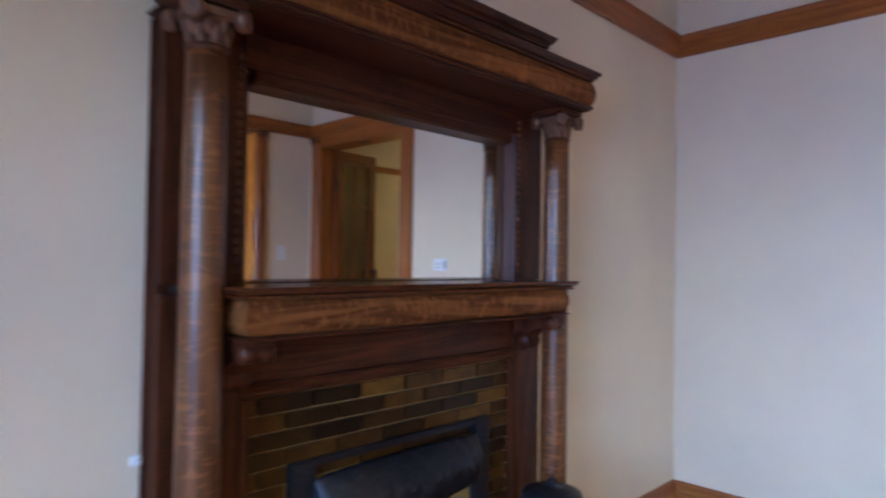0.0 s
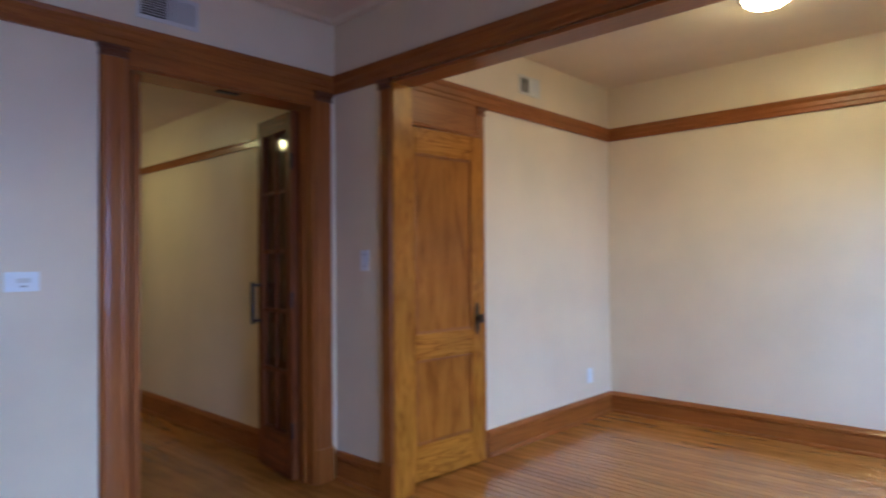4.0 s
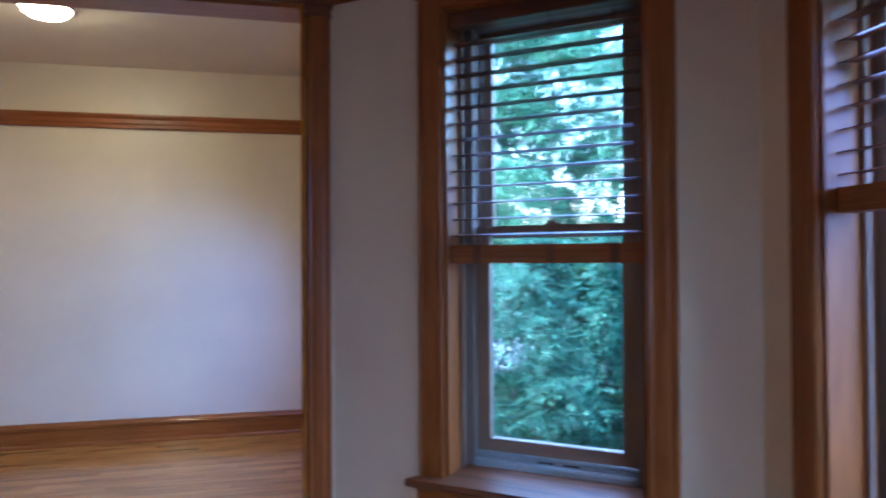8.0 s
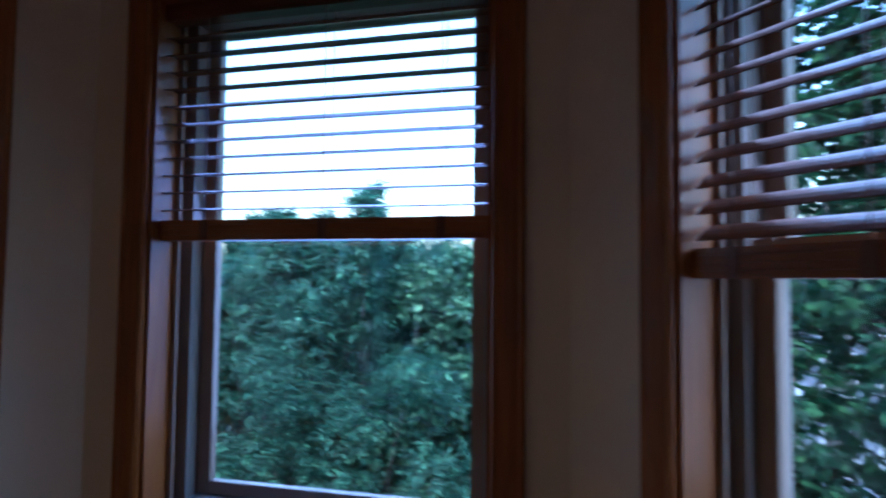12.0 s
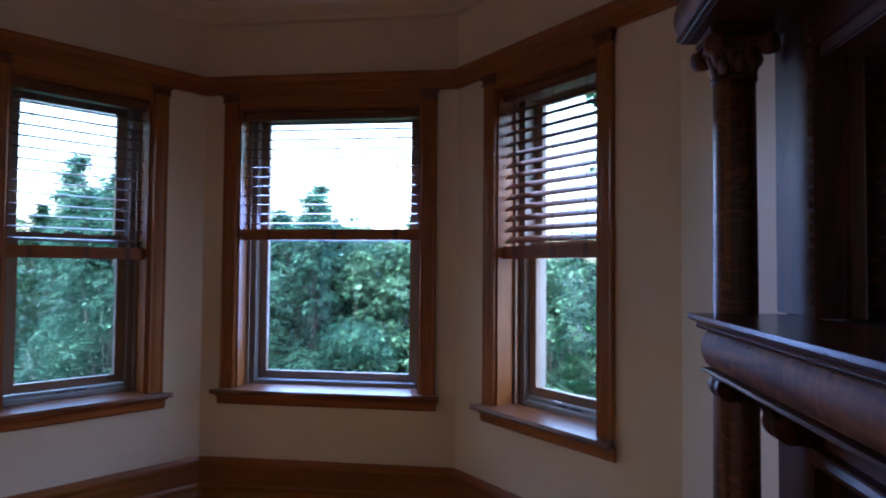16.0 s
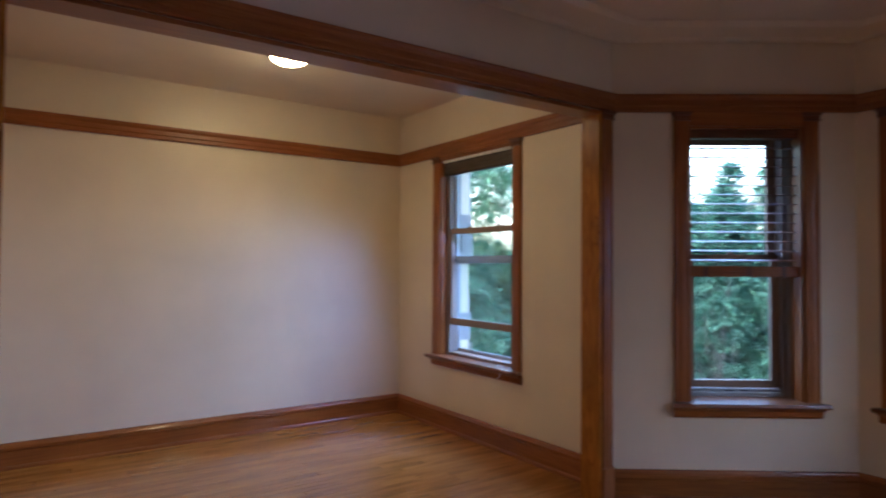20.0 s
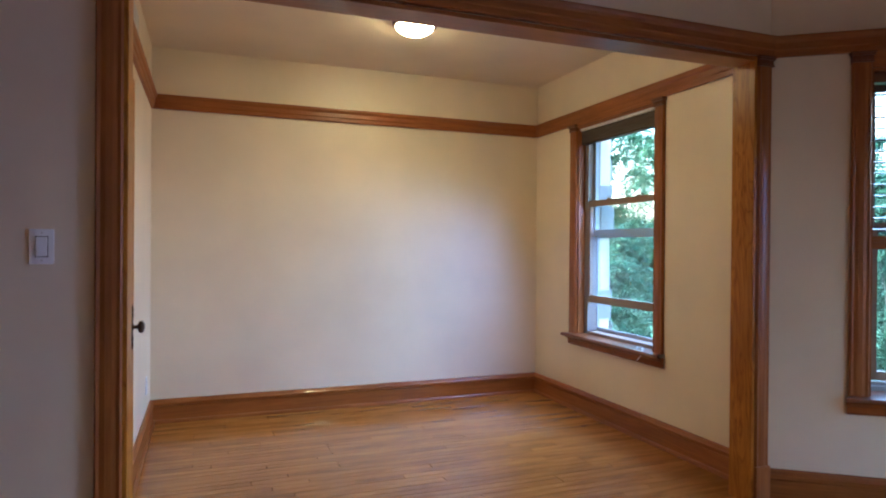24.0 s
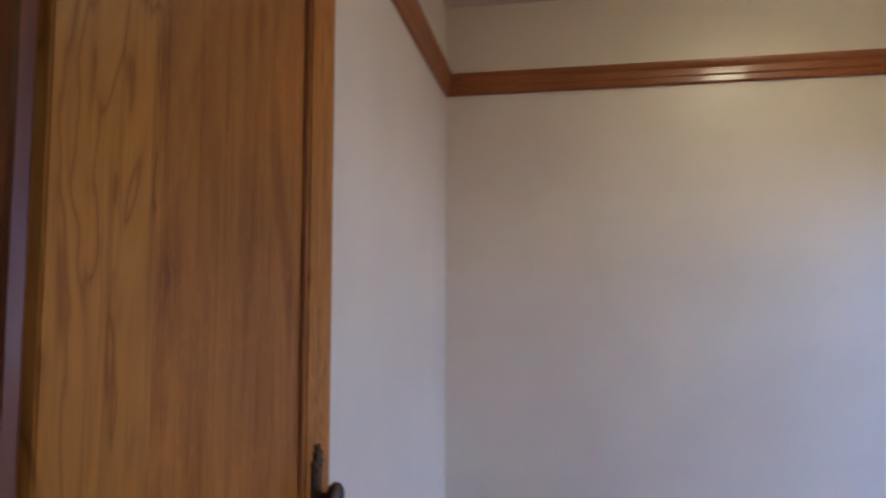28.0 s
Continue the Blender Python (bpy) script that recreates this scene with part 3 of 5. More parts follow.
def window(name, p0, p1, u0, u1, z0, z1, sashes, label, shift=0.0, slit=False):
    """A cased window in a wall: frame, sill, apron, casing, sashes. sashes: (z0, z1, v, material) each."""
    w = thing(name, wall_frame(p0, p1), label, "window", kind="structure")
    cw = 0.088
    for u in (u0 - cw / 2 + 0.002, u1 + cw / 2 - 0.002):
        casing_leg(w, u, cw, z0 + 0.004, RAIL)
    part("head_casing", box(u0 + 0.002, u1 - 0.002, 0, 0.017, z1 - 0.004, RAIL, 0.002), TRIM[0], w)
    a, b = u0 - cw - 0.028, u1 + cw + 0.028
    sill = sweep([(-0.14 + shift, z0 - 0.02), (0.070, z0 - 0.02), (0.076, z0 - 0.012), (0.070, z0 + 0.004), (-0.14 + shift, z0 + 0.008)], a + 0.0, b)
    for vtx in sill.verts:
        if vtx.co.y < -0.01:
            vtx.co.x = min(max(vtx.co.x, u0 + 0.016), u1 - 0.016)
    part("window_sill", sill, BROWN[0], w)
    part("apron", sweep([(0, z0 - 0.085), (0.012, z0 - 0.085), (0.020, z0 - 0.075), (0.022, z0 - 0.045), (0.034, z0 - 0.035), (0.052, z0 - 0.021), (0, z0 - 0.021)], a + 0.028, b - 0.028, -0.4, -0.4), TRIM[0], w)
    for x0, x1 in ((u0, u0 + 0.014), (u1 - 0.014, u1)):
        part("jamb_lining", box(x0, x1, -0.145 + shift, 0.0, z0 + 0.006, z1, 0.001), TRIM[2], w)
    part("head_lining", box(u0 + 0.014, u1 - 0.014, -0.145 + shift, 0.0, z1 - 0.014, z1, 0.001), TRIM[0], w)
    for x0, x1 in ((u0 + 0.014, u0 + 0.030), (u1 - 0.030, u1 - 0.014))[:0 if shift else 2]:
        part("stop_bead", box(x0, x1, -0.118, -0.104, z0 + 0.008, z1 - 0.014, 0.002), SASH, w)
    # outer frame with its tracks
    for x0, x1 in ((u0, u0 + 0.05), (u1 - 0.05, u1)):
        part("frame_jamb", box(x0, x1, -0.26 + shift if shift else -0.303, -0.150 + shift, z0 - 0.02, z1), TRACK, w)
    part("frame_head", box(u0 + 0.05, u1 - 0.05, -0.26 + shift if shift else -0.303, -0.150 + shift, z1 - 0.035, z1), TRACK, w)
    part("frame_sill", box(u0 + 0.05, u1 - 0.05, -0.30 + shift, -0.141 + shift, z0 - 0.03, z0 + 0.03, 0.004), SASH if shift else SASHW, w)
    if slit:
        part("weather_rail", box(u0 + 0.05, u1 - 0.05, -0.215, -0.165, z0 + 0.03, z0 + 0.047, 0.002), SASHW, w)
        for du in (-0.09, 0.0):
            part("weep_slot", box((u0 + u1) / 2 + du, (u0 + u1) / 2 + du + 0.055, -0.1645, -0.163, z0 + 0.036, z0 + 0.041), SLOT, w)
    for s0, s1, v, mat, extra in sashes:
        sash(w, u0 + 0.05 - 0.3 * shift, u1 - 0.05 + 0.3 * shift, s0, s1, v + shift, mat, **extra)
    return w


window("window_front", SE1, NE0, *WIN_E, Z_SILL, Z_HEAD, [(Z_SILL + 0.032, Z_HEAD - 0.02, -0.225, SASH, dict(stile=0.048, top=0.03, bottom=0.042))], "wide fir-cased bay window with a half-lowered slat blind")
win_n = window("window_bay_north", NE0, NE1, cNE - WIN_D / 2, cNE + WIN_D / 2, Z_SILL, Z_HEAD,
               [(Z_SILL + 0.053, 1.415, -0.198, SASH, dict(stile=0.05, bottom=0.045, top=0.035)), (1.372, Z_HEAD - 0.03, -0.240, SASH, dict(stile=0.05, top=0.04, bottom=0.04))], "fir-cased sash window with a half-lowered slat blind", slit=True)
win_s = window("window_bay_south", SE0, SE1, cSE - WIN_D / 2, cSE + WIN_D / 2, Z_SILL, Z_HEAD,
               [(Z_SILL + 0.053, 1.385, -0.198, SASH, dict(stile=0.05, bottom=0.045, top=0.035)), (1.342, Z_HEAD - 0.03, -0.240, SASH, dict(stile=0.05, top=0.04, bottom=0.04))], "fir-cased sash window with a half-lowered slat blind", slit=True)
lock(win_n, cNE, 1.415, -0.206)
lock(win_s, cSE, 1.385, -0.206)
u0r, u1r = WIN_R[0] - YB2, WIN_R[1] - YB2
win_r = window("window_small_room", (XE2, YB2), (XE2, YN), u0r, u1r, 0.594, Z_HEAD_R,
               [(0.850, 1.640, -0.172, SASH, dict(stile=0.045, bottom=0.055, top=0.045)), (1.365, Z_HEAD_R - 0.03, -0.214, SASHW, dict(stile=0.05, top=0.04, bottom=0.05)),
                (0.62, 1.385, -0.246, SASHW, dict(stile=0.03, bottom=0.03, top=0.03, name="storm_sash", thick=0.02))], "fir-cased sash window, lower sash raised a little", shift=0.085)
for nm, w_, a_, b_, zb, tilt, n in (("front", (SE1, NE0), *WIN_E, 1.406, -6, 11), ("north", (NE0, NE1), cNE - WIN_D / 2, cNE + WIN_D / 2, 1.283, -4, 13), ("south", (SE0, SE1), cSE - WIN_D / 2, cSE + WIN_D / 2, 1.300, -34, 13)):
    bl = thing("slat_blind", wall_frame(*w_), "brown wooden slat blind lowered halfway in the window", "window blind", "slat blinds of the bay")
    blind(bl, a_ + 0.017, b_ - 0.017, Z_HEAD - 0.016, zb, -0.062, tilt, n)
for du in (0.28, 0.64):
    lock(win_r, u0r + du, 1.640, -0.100)
# raised blind in the small room
rb = thing("raised_blind", wall_frame((XE2, YB2), (XE2, YN)), "grey-brown slat blind drawn up to the window's head", "window blind")
part("valance", box(u0r + 0.016, u1r - 0.016, -0.040, -0.010, Z_HEAD_R - 0.034, Z_HEAD_R - 0.016, 0.002), WHITE, rb)
for i in range(12):
    part("slat", box(u0r + 0.02, u1r - 0.02, -0.064 + 0.002 * (i % 3), -0.018 - 0.002 * (i % 2), Z_HEAD_R - 0.124 + i * 0.0074, Z_HEAD_R - 0.1185 + i * 0.0074), GREYSLAT, rb)
part("bottom_board", box(u0r + 0.02, u1r - 0.02, -0.066, -0.016, Z_HEAD_R - 0.142, Z_HEAD_R - 0.128, 0.002), GREYSLAT, rb)
# limestone reveal outside the small room's window
for y0, y1 in ((WIN_R[1] - 0.004, WIN_R[1] + 0.19),):
    st = thing("stone_jamb", pose(0, 0, 0), "rough grey limestone blocks of the outer window jamb", "stone jamb", kind="structure")
    z = 0.3
    k = 0
    while z < 2.5:
        hh = 0.17 + 0.05 * (k % 3)
        dx = 0.012 * ((k * 7) % 4)
        bm = box(XE2 + (0.190 if z + hh < 2.2 and z > 0.6 else 0.305), XE2 + 0.318 + dx * 0.7, y0 + 0.022 - dx, y1, z, z + hh - 0.008, 0.014)
        for vtx in bm.verts:
            vtx.co += noise.noise_vector(vtx.co * 9.0) * 0.016
        part("stone_block", bm, STONE, st)
        z += hh
        k += 1

# ---- doorway to the hall and its glazed door ----
dw = thing("door_1", wall_frame((XW, YB), (XW, YS)), "varnished fir doorway casing between living room and hall", "doorway", kind="structure")
u0, u1 = YB - DW[1], YB - DW[0]
casing_leg(dw, u0 - 0.055 - 0.002, 0.112, 0, RAIL)
casing_leg(dw, u1 + 0.055 + 0.002, 0.112, 0, RAIL)
part("head_casing", box(u0 + 0.001, u1 - 0.001, 0, 0.020, 2.160, RAIL, 0.002), TRIM[0], dw)
for a, b in ((u0, u0 + 0.02), (u1 - 0.02, u1)):
    part("jamb", box(a, b, -0.172, 0.012, 0, 2.172, 0.002), TRIM[2], dw)
part("head_jamb", box(u0 + 0.02, u1 - 0.02, -0.172, 0.012, 2.150, 2.172, 0.002), TRIM[0], dw)
for a, b in ((u0 + 0.02, u0 + 0.034), (u1 - 0.034, u1 - 0.02)):
    part("door_stop", box(a, b, -0.100, -0.060, 0, 2.150, 0.002), TRIM[2], dw)
# dark strip drawn in for the shadow of the recess beside the jamb
part("pocket_gap", box(u1 - 0.046, u1 - 0.020, -0.075, -0.062, 0, 2.150), SUBFLOOR, dw)
part("pocket_jamb", box(u1 - 0.082, u1 - 0.046, -0.160, -0.040, 0, 2.150, 0.003), TRIM[2], dw)
part("strike_plate", box((u0 + u1) / 2 - 0.07, (u0 + u1) / 2 + 0.05, -0.07, -0.03, 2.144, 2.149), IRON, dw)
for u in (u0 - 0.057, u1 + 0.057):
    part("plinth_block", box(u - 0.060, u + 0.060, 0, 0.030, 0, BASE + 0.03, 0.003), TRIM[2], dw)


def glazed_door(m, width, height):
    d = thing("french_door", m, "brown varnished glazed door with ten small panes, swung open into the hall", "door")
    st, t = 0.075, 0.04
    part("stile", box(0, st, -t / 2, t / 2, 0.012, height, 0.003), STAINED[2], d)
    part("stile", box(width - st, width, -t / 2, t / 2, 0.012, height, 0.003), STAINED[2], d)
    part("bottom_rail", box(st, width - st, -t / 2, t / 2, 0.012, 0.26, 0.003), STAINED[0], d)
    part("top_rail", box(st, width - st, -t / 2, t / 2, height - 0.10, height, 0.003), STAINED[0], d)
    rows, z0, z1 = 5, 0.26, height - 0.10
    for i in range(1, rows):
        z = z0 + (z1 - z0) * i / rows
        part("muntin", box(st, width - st, -0.015, 0.015, z - 0.011, z + 0.011, 0.003), STAINED[0], d)
    part("muntin", box(width / 2 - 0.011, width / 2 + 0.011, -0.014, 0.014, z0, z1, 0.003), STAINED[2], d)
    for i in range(rows):
        for a, b in ((st, width / 2 - 0.011), (width / 2 + 0.011, width - st)):
            g = part("pane", box(a, b, -0.002, 0.002, z0 + (z1 - z0) * i / rows + 0.011, z0 + (z1 - z0) * (i + 1) / rows - 0.011), GLASS, d)
            g.visible_shadow = False
    part("rear_leaf", box(0.004, width - 0.004, -t / 2 - 0.034, -t / 2 - 0.008, 0.012, height - 0.006, 0.003), STAINED[2], d, "brown wooden leaf folded behind the panes")
    hd = new("pull_handle")
    hd.parent = d
    for z in (0.90, 1.12):
        part("post", moved(lathe([(0.016, 0), (0.009, 0.008), (0.008, 0.050)], 12, "Y"), width - 0.04, t / 2, z), IRON, hd)
    part("bar", moved(lathe([(0.010, 0), (0.013, 0.02), (0.013, 0.24), (0.010, 0.26)], 12), width - 0.04, t / 2 + 0.052, 0.88), IRON, hd, "dark iron pull bar")
    for z in (0.25, 1.0, 1.80):
        part("hinge", moved(lathe([(0.008, 0), (0.008, 0.09)], 10), -0.004, t / 2, z), IRON, d)
    return d


glazed_door(pose(XW - 0.115, DW[1] - 0.055, 0, 0, 0, 173.2), 0.46, 2.14)

# ---- closet door ----
cdm = wall_frame((XW2, YN), (XW2, YB2))
cd = thing("door_2", cdm, "varnished fir closet doorway casing with carved caps", "doorway", kind="structure")
a, b = YN - CD[1], YN - CD[0]
casing_leg(cd, a - 0.032, 0.066, 0, RAIL)
part("casing", box(b + 0.001, b + 0.016, 0, 0.018, 0, RAIL - 0.001, 0.003), TRIM[2], cd)
part("head_casing", box(a + 0.001, b - 0.001, 0, 0.020, 2.045, RAIL, 0.002), TRIM[0], cd)
part("head_bead", sweep([(0, 2.036), (0.028, 2.036), (0.030, 2.044), (0.022, 2.056), (0, 2.056)], a, b), TRIM[0], cd)
for x0, x1 in ((a, a + 0.016), (b - 0.016, b)):
    part("jamb", box(x0, x1, -0.15, 0.006, 0, 2.045, 0.002), DOOR[2], cd)
part("head_jamb", box(a + 0.016, b - 0.016, -0.15, 0.0, 2.028, 2.045), DOOR[0], cd)
LEAFW, LEAFH = CD[1] - CD[0] + 0.008, 2.030
# the leaf hangs on the south jamb; its own x runs north from the hinge, its face looks toward -y
leaf = thing("closet_door", pose(XW2 + 0.026, CD[0] - 0.004, 0, 0, 0, 87.2), "golden oak panelled closet door, barely ajar", "door")
T = 0.022
sw = 0.112
part("hinge_stile", box(0, 0.082, 0, T, 0.012, LEAFH, 0.003), DOOR[2], leaf)
part("lock_stile", box(LEAFW - sw, LEAFW, 0, T, 0.012, LEAFH, 0.003), DOOR[2], leaf)
for z0, z1 in ((0.012, 0.215), (0.695, 0.845), (LEAFH - 0.150, LEAFH)):
    part("rail", box(0.082, LEAFW - sw, 0.001, T - 0.001, z0, z1, 0.002), DOOR[0], leaf)
for z0, z1 in ((0.215, 0.695), (0.845, LEAFH - 0.150)):
    x0, x1 = 0.082, LEAFW - sw
    part("panel", box(x0, x1, 0.010, 0.020, z0, z1), PANEL, leaf, "figured oak flat panel")
    for q in ((x0, x0 + 0.014, z0, z1), (x1 - 0.014, x1, z0, z1)):
        part("panel_bead", box(q[0], q[1], 0.003, 0.011, q[2], q[3], 0.003), TRIM[2], leaf)
    for q in ((z0, z0 + 0.014), (z1 - 0.014, z1)):
        part("panel_bead", box(x0 + 0.014, x1 - 0.014, 0.003, 0.011, q[0], q[1], 0.003), TRIM[0], leaf)
kn = new("door_knob")
kn.parent = leaf
kn.matrix_local = pose(LEAFW - 0.068, 0, 0.905, 0, 0, 180)
plate_ = bmesh.new()
box(-0.021, 0.021, 0, 0.004, -0.070, 0.070, bm=plate_)
box(-0.015, 0.015, 0, 0.005, -0.086, 0.086, bm=plate_)
box(-0.008, 0.008, 0, 0.006, -0.098, 0.098, bm=plate_)
for zz in (-0.078, -0.052, 0.052, 0.078):
    box(-0.013, 0.013, 0, 0.009, zz - 0.006, zz + 0.006, bm=plate_)
for zz in (-0.062, 0.062):
    box(-0.024, 0.024, 0, 0.006, zz - 0.004, zz + 0.004, bm=plate_)
part("back_plate", plate_, BRONZE, kn, "ornate dark bronze lock plate")
part("knob", lathe([(0.014, 0.003), (0.013, 0.008), (0.0075, 0.013), (0.0075, 0.024), (0.012, 0.028), (0.023, 0.031), (0.028, 0.038), (0.027, 0.046), (0.020, 0.052), (0.008, 0.055)], 24, "Y"), BRONZE, kn, "round bronze knob", True)
for z in (0.28, 1.72):
    part("hinge", moved(lathe([(0.006, 0), (0.006, 0.08)], 10), 0.0, -0.002, z), BRONZE, leaf)


# ---- mantelpiece ----
MX0, MX1, MY = -1.172, 0.126, YS                      # body sides, wall behind
MF = -0.650                                          # body front
CXL, CXR, CY = 0.081, -1.127, -0.556                 # columns
SHZ = 1.161
mantel = thing("fireplace_mantel", pose(0, 0, 0), "dark quarter-sawn oak mantelpiece with columns, shelf and overmantel mirror", "fireplace mantel")
# side returns and pilasters
for x0, x1, s in ((MX1 - 0.022, MX1, 1), (MX0, MX0 + 0.022, -1)):
    part("side_board", box(x0, x1, MY + 0.001, MF - 0.018, 0, 1.742, 0.002), MANTEL[2], mantel)
    part("side_bead", box(x0 + 0.003 * s, x1 + 0.008 * s, MF - 0.060, MF - 0.045, 0.10, 1.715, 0.003), MANTEL[2], mantel)
TX0, TX1, TZ = -1.012, -0.070, 0.905                 # tile field
MIX0, MIX1, MIZ = -1.000, -0.078, 1.612              # mirror
part("pilaster", box(TX1, MX1, MF - 0.018, MF, 0, SHZ - 0.02, 0.002), MANTEL[2], mantel)
part("pilaster", box(MX0, TX0, MF - 0.018, MF, 0, SHZ - 0.02, 0.002), MANTEL[2], mantel)
part("pilaster", box(MIX1 + 0.034, MX1, MF - 0.018, MF, SHZ, 1.742, 0.002), MANTEL[2], mantel)
part("pilaster", box(MX0, MIX0 - 0.034, MF - 0.018, MF, SHZ, 1.742, 0.002), MANTEL[2], mantel)
part("frieze_board", box(TX0, TX1, MF - 0.020, MF - 0.002, TZ + 0.03, SHZ - 0.02, 0.002), MANTEL[0], mantel)
part("overmantel_board", box(MIX0 - 0.03, MIX1 + 0.03, MF - 0.018, MF + 0.004, MIZ + 0.03, 1.742, 0.002), MANTEL[0], mantel)
# framing beads of tile field and mirror
part("tile_frame", sweep([(0, TZ), (0.012, TZ), (0.018, TZ + 0.012), (0.012, TZ + 0.022), (0.020, TZ + 0.032), (0, TZ + 0.034)], TX0 - 0.02, TX1 + 0.02), MANTEL[0], mantel).matrix_world = pose(0, MF - 0.004, 0)
for x0, x1 in ((TX0 - 0.02, TX0), (TX1, TX1 + 0.02)):
    part("tile_frame", box(x0, x1, MF - 0.004, MF + 0.014, 0, TZ, 0.004), MANTEL[2], mantel)
for x, o in ((MIX0, -1), (MIX1, 1)):
    fm = bmesh.new()
    foot = [(x, MF - 0.044), (x, MF - 0.036), (x + 0.006 * o, MF - 0.034), (x + 0.022 * o, MF - 0.002), (x + 0.026 * o, MF + 0.003), (x + 0.034 * o, MF + 0.003), (x + 0.034 * o, MF - 0.044)]
    lo, hi = [[fm.verts.new((*q, z)) for q in foot] for z in (SHZ, MIZ + 0.03)]
    for i in range(len(foot)):
        k = (i + 1) % len(foot)
        fm.faces.new((lo[i], lo[k], hi[k], hi[i]))
    fm.faces.new(lo[::-1])
    fm.faces.new(hi)
    part("mirror_frame", fm, MANTEL[2], mantel, "splayed frame beside the mirror")
part("mirror_frame", box(MIX0, MIX1, MF - 0.044, MF + 0.003, MIZ, MIZ + 0.03, 0.004), MANTEL[0], mantel)
part("shelf_back", box(MIX0 - 0.03, MIX1 + 0.03, MF - 0.060, MF - 0.0005, SHZ - 0.022, SHZ - 0.0025), MANTEL[0], mantel)
part("mirror", box(MIX0 - 0.002, MIX1 + 0.002, MF - 0.054, MF - 0.040, SHZ - 0.002, MIZ + 0.002), MIRROR, mantel, "clear plate mirror")
# beaded strips beside the mirror
bead = mesh_of(lathe([(0.0015, -0.0075), (0.0048, -0.005), (0.006, 0), (0.0048, 0.005), (0.0015, 0.0075)], 8), SHAFT, "bead")
for x in (MIX0 - 0.040, MIX1 + 0.040):
    z = SHZ + 0.03
    while z < 1.705:
        o = smooth(new("bead", bead))
        o.parent = mantel
        o.location = (x, MF + 0.002, z)
        z += 0.0215
# columns with bases and capitals
VOLUTE = mesh_of(lathe([(0.005, -0.014), (0.010, -0.011), (0.012, -0.013), (0.020, -0.012), (0.022, 0), (0.020, 0.012), (0.012, 0.013), (0.010, 0.011), (0.005, 0.014)], 18, "X"), CARVED, "volute")
_s = bmesh.new()
bmesh.ops.create_uvsphere(_s, u_segments=8, v_segments=6, radius=1.0)
bmesh.ops.transform(_s, matrix=Matrix.Diagonal((0.007, 0.011, 0.024, 1)), verts=_s.verts)
ACANTHUS = mesh_of(_s, CARVED, "carved_leaf")


def column(x):
    col = new("column")
    col.parent = mantel
    col.location = (x, CY, 0)
    r = 0.042
    part("base", box(-0.058, 0.058, -0.058, 0.058, 0, 0.085, 0.004), MANTEL[2], col)
    part("base_ring", lathe([(0.054, 0.085), (0.057, 0.095), (0.054, 0.108), (0.044, 0.114), (0.049, 0.126), (0.040, 0.138)], 28), MANTEL[2], col, "", True)
    shaft = [(r * (1.06 - 0.12 * (i / 14) ** 1.6), 0.138 + (1.621 - 0.138) * i / 14) for i in range(15)]
    part("shaft", lathe(shaft, 32), SHAFT, col, "round tapered oak shaft", True)
    part("neck_ring", lathe([(0.036, 1.616), (0.043, 1.621), (0.043, 1.629), (0.036, 1.634)], 28), MANTEL[2], col, "", True)
    cap = lathe([(0.034, 1.631), (0.036, 1.651), (0.042, 1.669), (0.048, 1.681), (0.050, 1.693)], 20)
    part("capital", cap, CARVED, col, "carved capital with corner scrolls", True)
    for sx in (-1, 1):
        for sy in (-1, 1):
            o = smooth(new("volute", VOLUTE))
            o.parent = col
            o.matrix_local = pose(sx * 0.050, sy * 0.050, 1.683, 0, 0, 45 * sx * sy)
    for k in range(8):
        o = smooth(new("carved_leaf", ACANTHUS))
        o.parent = col
        o.matrix_local = pose(0.039 * math.cos(k * 0.7854), 0.039 * math.sin(k * 0.7854), 1.648, 0, 8, k * 45)
        o = smooth(new("carved_leaf", ACANTHUS))
        o.parent = col
        o.matrix_local = pose(0.043 * math.cos(k * 0.7854 + 0.39), 0.043 * math.sin(k * 0.7854 + 0.39), 1.668, 0, 14, k * 45 + 22.5)
    for sgn in (-1, 1):
        part("scroll_band", box(-0.044, 0.044, sgn * 0.047 - 0.007, sgn * 0.047 + 0.007, 1.677, 1.699, 0.004), CARVED, col)
        part("scroll_band", box(sgn * 0.047 - 0.007, sgn * 0.047 + 0.007, -0.040, 0.040, 1.677, 1.699, 0.004), CARVED, col)
    part("abacus", box(-0.060, 0.060, -0.060, 0.060, 1.703, 1.7235, 0.005), MANTEL[0], col)


column(CXL)
column(CXR)
# shelf: top, fascia, mouldings
SX0, SX1 = -1.112, 0.050
SF = -0.456
def band(name, prof, x0, x1, mat, label=""):
    """A moulding along the front with mitred returns to the wall behind."""
    bm = bmesh.new()
    rows = []
    for yv, z in prof:
        rows.append([bm.verts.new(q) for q in ((x1 + yv, MF, z), (x1 + yv, yv + SF, z), (x0 - yv, yv + SF, z), (x0 - yv, MF, z))])
    for lo, hi in zip(rows, rows[1:]):
        for i in range(3):
            bm.faces.new((lo[i], lo[i + 1], hi[i + 1], hi[i]))
    bm.faces.new(rows[0])
    bm.faces.new(rows[-1][::-1])
    bm.faces.new([r[0] for r in rows])
    bm.faces.new([r[3] for r in rows][::-1])
    ob = smooth(part(name, bm, mat, mantel, label))
    ob.data.set_sharp_from_angle(angle=radians(38))
    return ob


